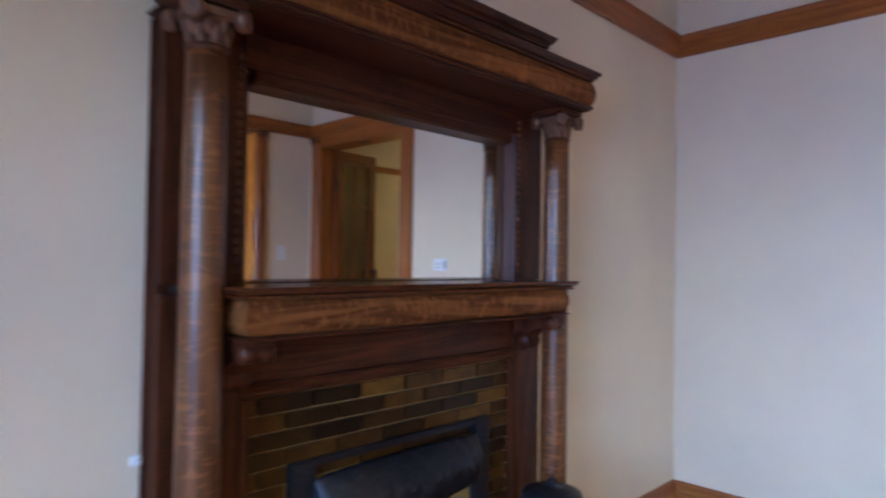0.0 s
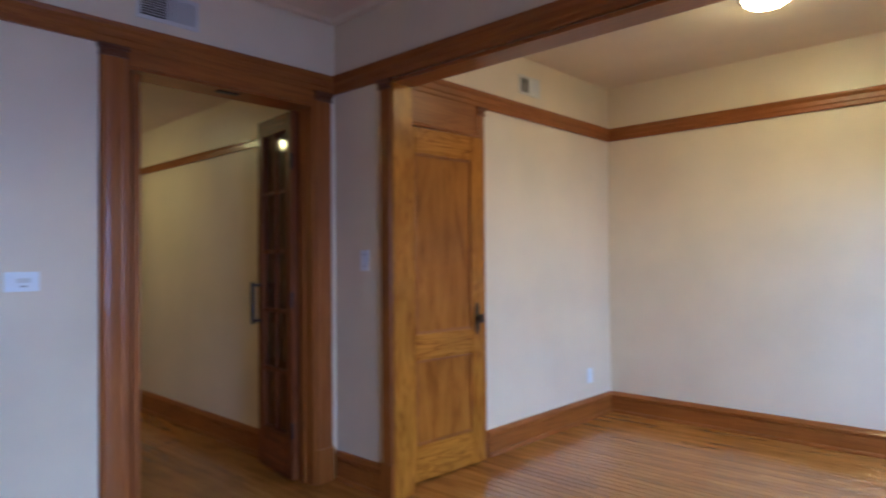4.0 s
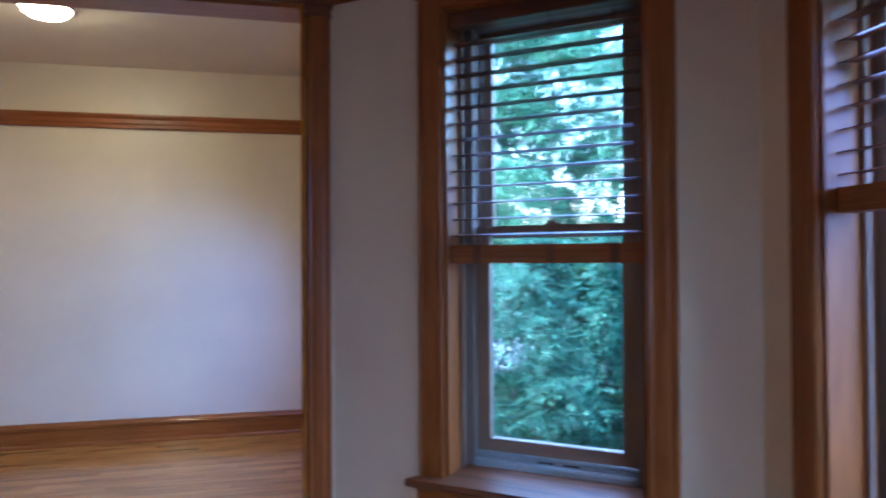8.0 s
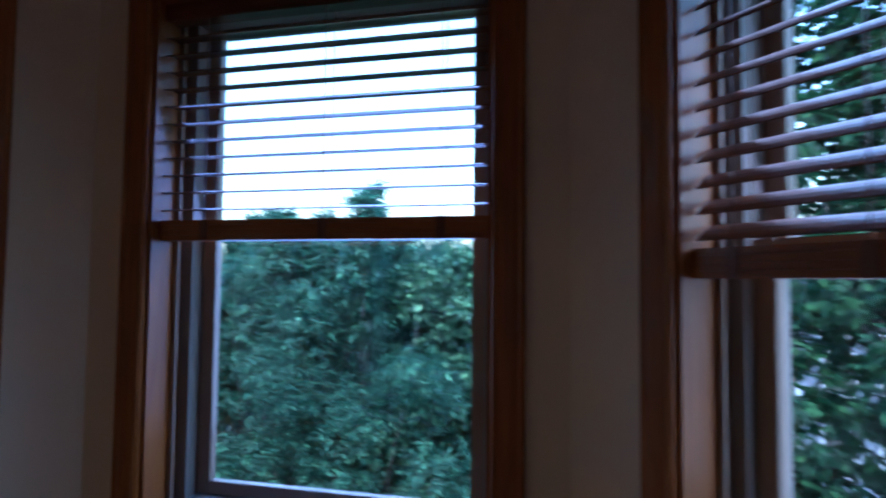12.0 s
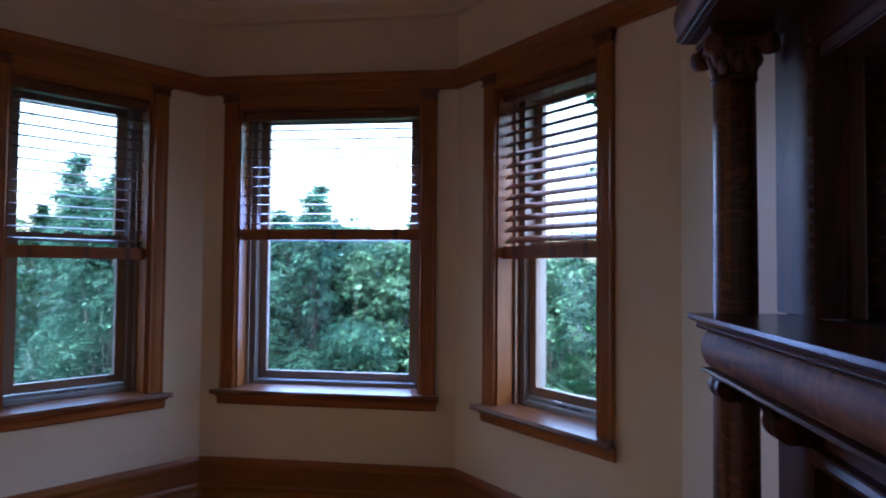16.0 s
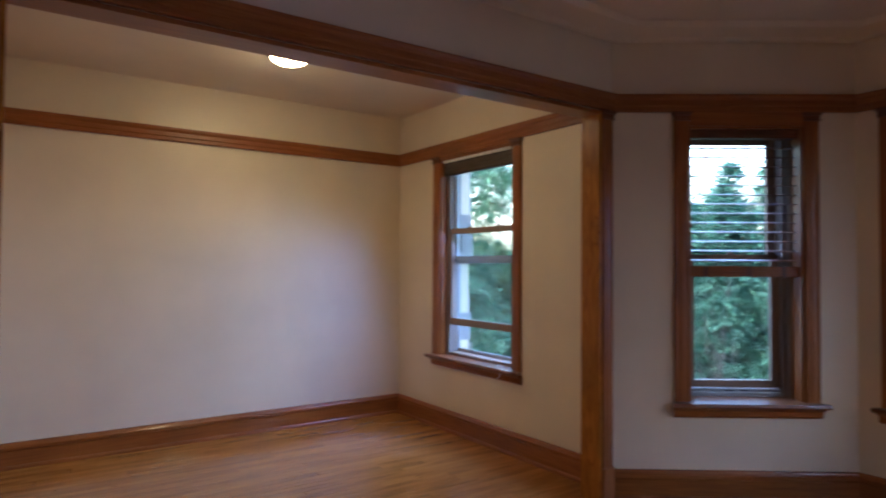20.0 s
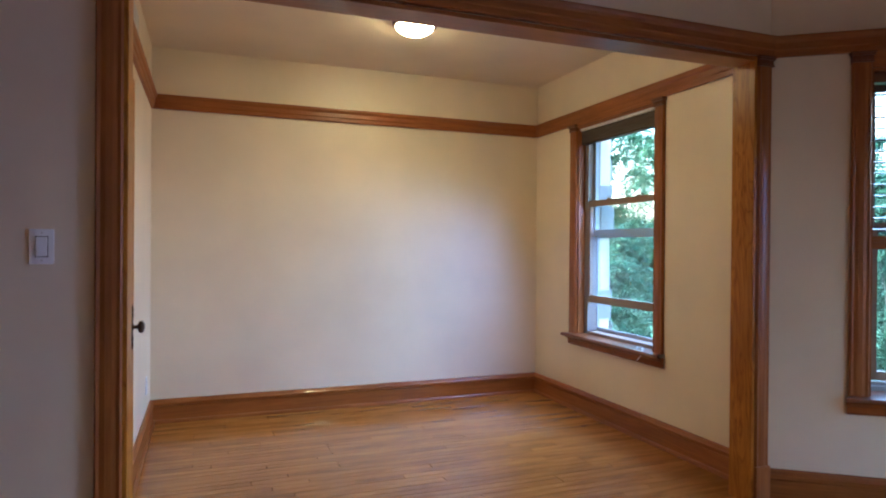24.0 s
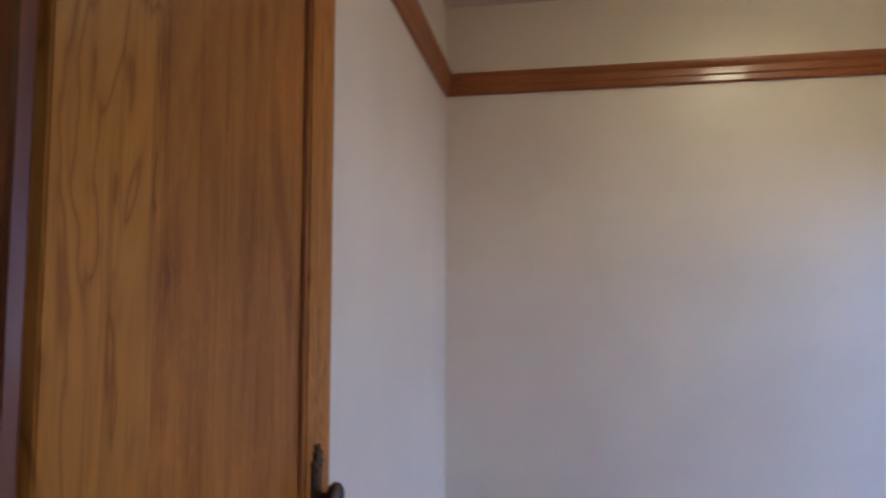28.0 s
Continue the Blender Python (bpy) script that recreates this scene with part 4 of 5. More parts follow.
band("shelf_top", [(-0.014, 1.1425), (-0.011, 1.1455), (-0.004, 1.149), (0.0, 1.154), (0.0, SHZ)], SX0, SX1, POLISHED, "dark polished oak mantel shelf")
band("shelf_fascia", [(-0.040, 1.0605)] + [(-0.034 + 0.015 * math.sin(math.pi * i / 12) ** 0.6, 1.062 + 0.072 * i / 12) for i in range(13)] + [(-0.018, 1.138), (-0.014, 1.1425)], SX0 + 0.004, SX1 - 0.004, FACE[0], "rounded figured oak fascia")
band("shelf_underedge", [(-0.042, 1.053), (-0.021, 1.0535), (-0.017, 1.057), (-0.021, 1.0605), (-0.040, 1.061)], SX0 + 0.004, SX1 - 0.004, MANTEL[0])
sb = mesh_of(lathe([(0.001, -0.004), (0.0032, 0), (0.001, 0.004)], 6), MANTEL[0], "shelf_bead")
for i in range(110):
    o = new("bead", sb)
    o.parent = mantel
    o.location = (SX0 + 0.006 + i * (SX1 - SX0 - 0.012) / 109, SF - 0.0175, 1.1375)
# brackets under the shelf
for x in (SX1 - 0.060, SX0 + 0.060):
    br = new("bracket")
    br.parent = mantel
    prof = [(0, 0.930), (0.022, 0.933), (0.044, 0.945), (0.060, 0.970), (0.076, 0.996), (0.098, 1.008), (0.126, 1.006), (0.148, 1.014), (0.158, 1.034), (0.158, 1.053), (0, 1.053)]
    bm = bmesh.new()
    L = [bm.verts.new((x - 0.030, MF + v, z)) for v, z in prof]
    R = [bm.verts.new((x + 0.030, MF + v, z)) for v, z in prof]
    for i in range(len(prof)):
        j = (i + 1) % len(prof)
        bm.faces.new((L[i], L[j], R[j], R[i]))
    bm.faces.new(L)
    bm.faces.new(R[::-1])
    part("bracket_body", bm, MANTEL[2], br)
    for v, z, r in ((0.142, 1.028, 0.022), (0.038, 0.964, 0.030)):
        part("scroll", moved(lathe([(0.3 * r, -0.038), (0.55 * r, -0.036), (0.62 * r, -0.033), (r, -0.032), (r, -0.012), (0.86 * r, -0.008), (0.86 * r, 0.008), (r, 0.012), (r, 0.032), (0.62 * r, 0.033), (0.55 * r, 0.036), (0.3 * r, 0.038)], 18, "X"), x, MF + v, z), MANTEL[0], br, "turned scroll under the shelf", True)
# entablature over the columns
EX0, EX1 = -1.205, 0.158
for nm, prof, mat, lab in (("entablature_base", [(-0.018, 1.724), (-0.012, 1.725), (-0.011, 1.730), (-0.005, 1.732), (-0.005, 1.737), (-0.018, 1.738)], MANTEL[0], ""),
                           ("frieze", [(-0.014 + 0.014 * math.sin(math.pi * i / 12) ** 0.7, 1.738 + 0.082 * i / 12) for i in range(13)], FACE[0], "pulvinated figured oak frieze"),
                           ("crown", [(-0.012, 1.820), (-0.005, 1.822), (-0.004, 1.828), (0.003, 1.831), (0.004, 1.836), (0.012, 1.842), (0.014, 1.849), (0.0, 1.852)], MANTEL[0], "")):
    band(nm, prof, EX0, EX1, mat, lab)
part("soffit", box(EX0 + 0.02, EX1 - 0.02, MF - 0.09, SF - 0.022, 1.7215, 1.7285), MANTEL[0], mantel)
part("top_block", box(EX0 + 0.125, EX1 - 0.125, MY + 0.001, MF + 0.080, 1.852, 1.925, 0.003), FACE[0], mantel)
tc = bmesh.new()
rows = [[tc.verts.new(q) for q in ((EX1 - 0.125 + o, MY + 0.002, z), (EX1 - 0.125 + o, MF + 0.080 + o, z), (EX0 + 0.125 - o, MF + 0.080 + o, z), (EX0 + 0.125 - o, MY + 0.002, z))]
        for o, z in ((0.002, 1.925), (0.006, 1.927), (0.008, 1.936), (0.018, 1.944), (0.026, 1.956), (0.028, 1.962), (0.0, 1.965))]
for lo, hi in zip(rows, rows[1:]):
    for i in range(4):
        tc.faces.new((lo[i], lo[(i + 1) % 4], hi[(i + 1) % 4], hi[i]))
tc.faces.new(rows[0][::-1])
tc.faces.new(rows[-1])
part("top_crown", tc, MANTEL[0], mantel)
# tile field
field = part("tile_backing", box(TX0, TX1, MF - 0.045, MF - 0.020, 0, TZ), GROUT, mantel)
HX0, HX1, HZ = -0.900, -0.182, 0.735
tile_me = {}
rowh, k = 0.0425, 0
z = TZ - 0.006
rng = random.Random(4)
while z > 0.02:
    x = TX0 + 0.004 - (0.0755 if k % 2 else 0.0)
    while x < TX1 - 0.01:
        x0, x1 = max(x, TX0 + 0.003), min(x + 0.147, TX1 - 0.003)
        mid = (x0 + x1) / 2
        if x1 - x0 > 0.02 and not (HX0 + 0.03 < mid < HX1 - 0.03 and z < HZ - 0.01):
            key = round(x1 - x0, 3)
            if key not in tile_me:
                tile_me[key] = mesh_of(box(-key / 2, key / 2, -0.006, 0.006, -rowh / 2 + 0.0021, rowh / 2 - 0.0021, 0.0025), TILE, "tile")
            o = new("tile", tile_me[key])
            o.parent = field
            o.matrix_local = pose(mid, MF - 0.0175 + rng.uniform(-0.001, 0.001), z - rowh / 2, rng.uniform(-1.0, 1.0), 0, rng.uniform(-0.6, 0.6))
        x += 0.151
    z -= rowh
    k += 1

# cast-iron fire frame with its hood
fire = thing("fireplace_insert", pose(0, 0, 0), "black cast-iron fireplace front with a bulging embossed hood", "fireplace")
part("frame_side", box(HX0, HX0 + 0.07, MF - 0.012, MF + 0.012, 0.0, HZ, 0.004), IRON, fire)
part("frame_side", box(HX1 - 0.07, HX1, MF - 0.012, MF + 0.012, 0.0, HZ, 0.004), IRON, fire)
part("frame_top", box(HX0 + 0.07, HX1 - 0.07, MF - 0.012, MF + 0.010, HZ - 0.018, HZ, 0.004), IRON, fire)
hood = bmesh.new()
NU, NZ = 72, 24
grid = []
for j in range(NZ + 1):
    row = []
    for i in range(NU + 1):
        a, b = i / NU, j / NZ
        x = HX0 + 0.06 + (HX1 - HX0 - 0.12) * a
        round_end = 0.030 * (1 - math.sin(math.pi * a) ** 0.3)
        ztop, zbot = HZ - 0.026 - round_end, HZ - 0.190 + round_end
        zz = zbot + (ztop - zbot) * b
        bulge = 0.090 * math.sin(math.pi * a) ** 0.35 * math.sin(math.pi * (0.06 + 0.80 * (1 - b))) ** 0.75
        leafy = 0.0060 * max(0.0, math.sin(a * 37) * math.sin(b * 11 + 2 * math.sin(a * 19)))
        row.append(hood.verts.new((x, MF + 0.006 + bulge + leafy, zz)))
    grid.append(row)
for j in range(NZ):
    for i in range(NU):
        hood.faces.new((grid[j][i], grid[j][i + 1], grid[j + 1][i + 1], grid[j + 1][i]))
hd = part("hood", hood, IRON, fire, "bulging embossed iron hood", True)
sol = hd.modifiers.new("thickness", "SOLIDIFY")
sol.thickness = 0.006
for i in range(11):
    a = 0.12 + 0.76 * i / 10
    out = 0.090 * math.sin(math.pi * a) ** 0.35 * 0.97
    part("ornament", moved(lathe([(0.003, -0.004), (0.014 if i % 2 else 0.020, 0), (0.008, 0.005), (0.003, 0.008)], 12, "Y"), HX0 + 0.06 + (HX1 - HX0 - 0.12) * a, MF + 0.006 + out, HZ - 0.105 - 0.012 * (i % 2)), IRON, fire)
part("firebox_back", box(HX0 + 0.03, HX1 - 0.03, MF - 0.055, MF - 0.030, 0, HZ - 0.02), ASH, fire)
part("ash_plate", box(HX0 + 0.10, HX1 - 0.10, MF - 0.030, MF - 0.004, 0.10, 0.50, 0.004), NICKEL, fire, "dull grey metal fire plate")
hearth = part("hearth", box(-1.16, 0.12, MF + 0.016, -0.20, 0.0, 0.012, 0.003), GROUT)
tagged(hearth, "dark tiled hearth in front of the fireplace", "hearth", kind="structure")
sc = thing("coal_scuttle", pose(-0.95, -0.44, 0.012), "black iron bucket standing on the hearth", "bucket")
part("body", lathe([(0.060, 0), (0.068, 0.01), (0.080, 0.40), (0.090, 0.50), (0.094, 0.512), (0.086, 0.512), (0.076, 0.40), (0.05, 0.05)], 20), IRON, sc, "", True)
part("lid", moved(lathe([(0.092, 0.512), (0.088, 0.526), (0.05, 0.540), (0.012, 0.546), (0.014, 0.560), (0.004, 0.568)], 20), 0, 0, 0), IRON, sc, "", True)


# ---- small fixtures ----
def plate(name, m, w, h, label, category, rocker):
    p = thing(name, m, label, category)
    part("cover", box(-w / 2, w / 2, 0, 0.006, -h / 2, h / 2, 0.002), WHITE, p)
    if rocker == "switch":
        part("rocker_gap", box(-0.0185, 0.0185, 0.0055, 0.0066, -0.0345, 0.0345), SLOT, p)
        part("rocker", box(-0.0165, 0.0165, 0.004, 0.011, -0.0325, 0.0325, 0.002), WHITE, p)
    elif rocker == "outlet":
        for dz in (-0.019, 0.019):
            f = part("socket", moved(lathe([(0.016, 0.004), (0.015, 0.0085)], 16, "Y"), 0, 0, dz), WHITE, p)
            for du in (-0.006, 0.006):
                part("slot", box(du - 0.001, du + 0.001, 0.008, 0.009, dz - 0.005, dz + 0.004), SLOT, p)
    for dz in (-h / 2 + 0.012, h / 2 - 0.012):
        part("screw", moved(lathe([(0.003, 0.005), (0.002, 0.0068)], 8, "Y"), 0, 0, dz), NICKEL, p)
    return p


WM = wall_frame((XW, YB), (XW, YS))
BM = wall_frame((1.053, YB), (XW, YB))
plate("light_switch", BM @ pose(1.053 + 2.121, 0, 1.269), 0.071, 0.116, "white rocker light switch on the wall", "light switch", "switch")
plate("wall_outlet", WM @ pose(YB - 0.937, 0, 0.262), 0.118, 0.075, "white double outlet plate on the wall", "outlet", "outlet")
plate("wall_outlet", wall_frame((XW2, YN), (XW2, YB2)) @ pose(0.34, 0, 0.34), 0.072, 0.116, "white outlet plate low on the wall", "outlet", "outlet")
th = thing("thermostat", WM @ pose(YB - 0.960, 0, 1.195), "small white thermostat on the wall", "thermostat")
part("base_plate", box(-0.062, 0.062, 0, 0.006, -0.040, 0.040, 0.002), WHITE, th)
part("case", box(-0.050, 0.050, 0.006, 0.026, -0.026, 0.030, 0.004), WHITE, th)
part("display", box(-0.024, 0.024, 0.026, 0.0272, -0.004, 0.014), METALW, th)
part("lever", box(-0.012, 0.012, 0.026, 0.029, -0.022, -0.015, 0.001), NICKEL, th)


def vent(m, w, h, n, label):
    v = thing("wall_vent", m, label, "air vent", "wall vents")
    part("backing", box(-w / 2 + 0.012, w / 2 - 0.012, 0.0005, 0.002, -h / 2 + 0.012, h / 2 - 0.012), SLOT, v)
    for a, b, c, d in ((-w / 2, w / 2, -h / 2, -h / 2 + 0.018), (-w / 2, w / 2, h / 2 - 0.018, h / 2), (-w / 2, -w / 2 + 0.018, -h / 2 + 0.018, h / 2 - 0.018), (w / 2 - 0.018, w / 2, -h / 2 + 0.018, h / 2 - 0.018), (-0.006, 0.006, -h / 2 + 0.018, h / 2 - 0.018)):
        part("frame", box(a, b, 0, 0.008, c, d, 0.001), METALW, v)
    for side in (-1, 1):
        for i in range(n):
            if side > 0:
                z = -h / 2 + 0.024 + (h - 0.048) * (i + 0.5) / n
                s = part("slat", box(0.006, w / 2 - 0.018, -0.005, 0.005, -0.0015, 0.0015), METALW, v)
                s.matrix_local = pose(0, 0.006, z, -28)
            else:
                u = -w / 2 + 0.020 + (w / 2 - 0.03) * (i + 0.5) / n
                s = part("slat", box(-0.0015, 0.0015, -0.005, 0.005, -h / 2 + 0.018, h / 2 - 0.018), METALW, v)
                s.matrix_local = pose(u, 0.006, 0, 0, 0, 62)
    return v


vent(wall_frame((XW2, YN), (XW2, YB2)) @ pose(YN - 3.93, 0, 2.49), 0.25, 0.135, 8, "white metal air vent with angled slats above the picture rail")
vent(WM @ pose(YB - 1.555, 0, 2.475), 0.30, 0.145, 8, "white metal air vent with angled slats above the doorway")


def dome_light(x, y, z, r, label, glass=DOME):
    d = thing("ceiling_light", pose(x, y, z), label, "ceiling light")
    part("pan", lathe([(r * 0.98, -0.036), (r * 1.02, -0.042), (r * 1.08, -0.042), (r * 1.14, -0.034), (r * 1.16, -0.016), (r * 1.10, 0.0)], 40), BRONZE, d, "bronze metal rim", True)
    part("dome", lathe([(r * 0.04, -0.092), (r * 0.35, -0.089), (r * 0.65, -0.079), (r * 0.86, -0.063), (r * 0.98, -0.040), (r * 0.95, -0.034)], 40), glass, d, "glowing white glass dome", True)
    return d


LX, LY = -0.405, 3.875
jk = thing("phone_jack", wall_frame((XW, YS), SE0) @ pose(0.140 - XW, 0, 0.800), "small white wall jack beside the mantelpiece", "wall jack")
part("cover", box(-0.012, 0.012, 0, 0.012, -0.010, 0.010, 0.002), WHITE, jk)
part("plug", box(-0.004, 0.004, 0.012, 0.022, -0.004, 0.004, 0.001), WHITE, jk)
cv = bpy.data.curves.new("cord", "CURVE")
cv.dimensions, cv.bevel_depth = "3D", 0.0025
sp = cv.splines.new("NURBS")
pts = [(0.0, 0.0, 0.0), (0.02, 0.05, 0.002), (0.05, 0.03, 0.004), (0.03, -0.03, 0.004), (-0.02, -0.05, 0.0), (-0.01, -0.09, 0.0), (-0.05, -0.10, -0.03), (-0.065, -0.07, -0.07)]
sp.points.add(len(pts) - 1)
for q, p in zip(sp.points, pts):
    q.co = (*p, 1)
sp.use_endpoint_u = True
cd_ob = new("blind_cord", cv)
cv.materials.append(WHITE)
cd_ob.location = (XE2 - 0.020, 3.62, 0.604)
tagged(cd_ob, "loose white blind cord lying on the window sill", "cord")
dome_light(LX, LY, CEIL, 0.122, "round glass dome ceiling light with a bronze rim, switched on")
area_lamp("dome_lamp", pose(LX, LY, CEIL - 0.098), 0.22, 0.22, 0.067, WARM, "DISK")
dome_light(-4.6, 1.60, 2.40, 0.125, "round glass dome ceiling light in the hall, switched on", HALLDOME)
area_lamp("hall_lamp", pose(-4.6, 1.60, 2.40 - 0.098), 0.22, 0.22, 0.04, WARM, "DISK")
# daylight of the sky in the window openings, falling inwards and down
for nm, p0, p1, u, w, zc, hgt, watts, aside, fall, fan in (("day_front", SE1, NE0, sum(WIN_E) / 2, 0.96, 1.30, 1.20, 1.35, 0.0, 0.42, 106),
                                                           ("day_north", NE0, NE1, cNE, 0.56, 1.20, 1.20, 0.05, 0.0, 0.36, 110),
                                                           ("day_south", SE0, SE1, cSE, 0.56, 1.30, 1.20, 0.32, 0.0, 0.35, 145),
                                                           ("day_small", (XE2, YB2), (XE2, YN), (u0r + u1r) / 2, 0.80, 1.36, 1.05, 0.67, 0.30, 0.72, 122)):
    m = wall_frame(p0, p1)
    eye = m @ Vector((u, -0.075 if nm == "day_small" else -0.285, zc))
    to = m @ Vector((u + aside, 0.715, zc - fall))
    area_lamp(nm, look(eye, to), w, hgt, watts, DAY_TINTS[nm] if nm in DAY_TINTS else DAY, spread=fan)


# ---- outside ----
GZ = -7.0
ground = part("ground", box(-1500, 3000, -3000, 3000, GZ - 0.3, GZ), plain("lawn", (0.030, 0.042, 0.028), 0.95, 0, 3, 0.4))
tagged(ground, "green ground far below the windows", "ground", kind="structure")
road = part("road", box(14, 21, -120, 120, GZ, GZ + 0.03), plain("asphalt", (0.06, 0.06, 0.062), 0.9, 0, 30, 0.2))
tagged(road, "grey asphalt street behind the trees", "road", kind="structure")


def turned(v, axis, a):
    """Vectors v turned by the angle a about unit axes that stand square to them."""
    return v * math.cos(a) + np.cross(axis, v) * math.sin(a)


def unit(v):
    return v / (np.linalg.norm(v, axis=1)[:, None] + 1e-9)


def leaf_mesh(rg, centres, radii, each, size, broad, pairs, lobes):
    """Leaves on the outside of rounded clumps. Each one is a short twig with paired leaflets; a lobed leaflet is a fan of blades."""
    n = len(centres) * each
    d = rg.normal(size=(n, 3))
    d[:, 2] += 0.30
    d = unit(d)
    p = np.repeat(centres, each, 0) + d * (1, 1, 0.8) * (np.repeat(radii, each) * (0.45 + 0.6 * rg.random_sample(n) ** 0.6))[:, None]
    up = np.array((0.0, 0.0, 1.0))
    nrm = unit(0.6 * d + 0.55 * up + 0.42 * rg.normal(size=(n, 3)))
    fwd = d + 0.6 * rg.normal(size=(n, 3)) - 0.2 * up
    fwd = unit(fwd - nrm * (fwd * nrm).sum(1)[:, None])
    length = (size * rg.uniform(0.65, 1.3, n))[:, None]
    blades = []
    for k in range(pairs + 1):
        for way in ((0.0,) if k == pairs else (0.95, -0.95)):
            out = turned(fwd, nrm, way)
            root = p + fwd * length * (0.62 * k)
            for lobe in lobes:
                q = turned(out, nrm, lobe)
                side = np.cross(nrm, q)
                ll = length * (1.0 - 0.25 * abs(lobe)) * rg.uniform(0.75, 1.15, n)[:, None]
                mid = root + q * ll * 0.45 + nrm * ll * 0.05
                blades.append(np.stack([root, mid + side * ll * broad, root + q * ll - nrm * ll * 0.18, mid - side * ll * broad], 1).reshape(-1, 3))
    v = np.concatenate(blades)
    k = np.arange(len(v) // 4)[:, None] * 4
    f = np.concatenate([k + [[0, 1, 2]], k + [[0, 2, 3]]], 1).reshape(-1, 3)
    me = bpy.data.meshes.new("crown")
    me.vertices.add(len(v))
    me.vertices.foreach_set("co", v.ravel())
    me.loops.add(f.size)
    me.loops.foreach_set("vertex_index", f.ravel().astype(np.int32))
    me.polygons.add(len(f))
    me.polygons.foreach_set("loop_start", np.arange(0, f.size, 3, dtype=np.int32))
    me.update()
    return me


def tree(x, y, height, spread_, seed, mat, label, clumps=130, each=80, size=0.075, low=0.35, broad=0.16, pairs=3, lobes=(0.0,), shoots=5, stem=0.013, lump=0.30):
    """A trunk with limbs that carry rounded clumps of leaves, and leading shoots above them."""
    rng, rg = random.Random(seed), np.random.RandomState(seed)
    t = thing("tree", pose(x, y, GZ), label, "tree", "trees in front of the house")
    bm = bmesh.new()

    def limb(a, b, r0, r1):
        q = (b - a).to_track_quat("Z", "Y").to_matrix()
        lo = [bm.verts.new(a + q @ Vector((r0 * math.cos(k * 1.257), r0 * math.sin(k * 1.257), 0))) for k in range(5)]
        hi = [bm.verts.new(b + q @ Vector((r1 * math.cos(k * 1.257), r1 * math.sin(k * 1.257), 0))) for k in range(5)]
        for k in range(5):
            bm.faces.new((lo[k], lo[(k + 1) % 5], hi[(k + 1) % 5], hi[k]))
        bm.faces.new(lo[::-1])
        bm.faces.new(hi)

    p, r = Vector((0, 0, 0)), stem * height
    spine = [p]
    for i in range(6):
        nxt = p + Vector((rng.uniform(-0.25, 0.25), rng.uniform(-0.25, 0.25), height * 0.88 / 6))
        limb(p, nxt, r, r * 0.72)
        p, r = nxt, r * 0.72
        spine.append(p)
    centres, radii = [], []

    def branch(centre, h, k):
        base = spine[min(5, max(1, int(h * 6 - 0.9)))] if low < 0.5 else spine[5]
        mid = (base + centre) / 2 + Vector((rng.uniform(-0.1, 0.1), rng.uniform(-0.1, 0.1), -0.08 * (centre - base).length))
        limb(base, mid, 2.2 * stem * k, 1.2 * stem * k)
        limb(mid, centre, 1.2 * stem * k, 0.35 * stem * k)

    for c in range(clumps):
        u = (c + rng.random()) / clumps
        h = low + (0.95 - low) * u
        a = c * 2.39996 + rng.uniform(-0.5, 0.5)
        wide = spread_ * max(0.0, math.sin(math.pi * min(0.97, 0.22 + 0.75 * u))) ** 0.6
        rr = wide * (0.80 + 0.75 * noise.noise(Vector((math.cos(a) * 1.2 + seed * 3.1, math.sin(a) * 1.2, h * height * 0.5)))) * rng.random() ** 0.30
        centre = Vector((rr * math.cos(a), rr * math.sin(a), h * height + rng.uniform(-0.2, 0.2)))
        if c % 2 == 0:
            branch(centre, h, 1.0)
        centres.append(tuple(centre))
        radii.append(lump * rng.uniform(0.65, 1.5))
    for c in range(shoots):
        a, rr, top = rng.uniform(0, 6.283), spread_ * 0.62 * rng.random() ** 0.5, rng.uniform(0.45, 1.15)
        foot = Vector((rr * math.cos(a), rr * math.sin(a), height * (0.93 - 0.07 * rr / spread_)))
        lean = Vector((rng.uniform(-0.3, 0.3), rng.uniform(-0.3, 0.3), 1.0))
        limb(foot - Vector((0, 0, 0.4)), foot + lean * top, 0.8 * stem, 0.2 * stem)
        for q in range(5):
            centres.append(tuple(foot + lean * (top * q / 4.5) + Vector((rng.uniform(-0.07, 0.07), rng.uniform(-0.07, 0.07), 0))))
            radii.append((0.24 - 0.042 * q) * rng.uniform(0.7, 1.15))
    part("trunk", bm, BARK, t)
    me = leaf_mesh(rg, np.array(centres), np.array(radii), each, size, broad, pairs, lobes)
    me.materials.append(mat)
    cr = new("crown", me)
    cr.parent = t
    return t


ASHT = "leafy green ash tree with an open crown"
LIND = "pale green linden tree in leaf"
MAPL = "dark green maple tree in leaf"
STRT = "green street tree in leaf"
MAPLE = dict(size=0.10, broad=0.24, pairs=1, lobes=(0.0, 0.85, -0.85))
LINDEN = dict(size=0.062, broad=0.36, pairs=2)
# the row before the bay
tree(7.6, 2.9, 9.2, 1.9, 1, LEAF, ASHT, 150, 85, shoots=8)
tree(6.6, 5.2, 9.7, 1.05, 18, LEAF, ASHT, 110, 75, shoots=5)
tree(7.3, 4.2, 8.8, 1.5, 26, LEAF, ASHT, 110, 75, shoots=4)
tree(7.9, 1.5, 9.0, 1.8, 2, LEAFY, LIND, 150, 110, **LINDEN, shoots=4)
tree(8.4, -0.4, 8.6, 1.9, 3, LEAFY, LIND, 130, 100, **LINDEN, shoots=3)
tree(10.2, 3.0, 9.1, 2.3, 25, LEAF, ASHT, 120, 60, shoots=6)
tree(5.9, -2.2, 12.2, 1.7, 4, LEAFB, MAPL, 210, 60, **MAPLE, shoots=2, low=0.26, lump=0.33)
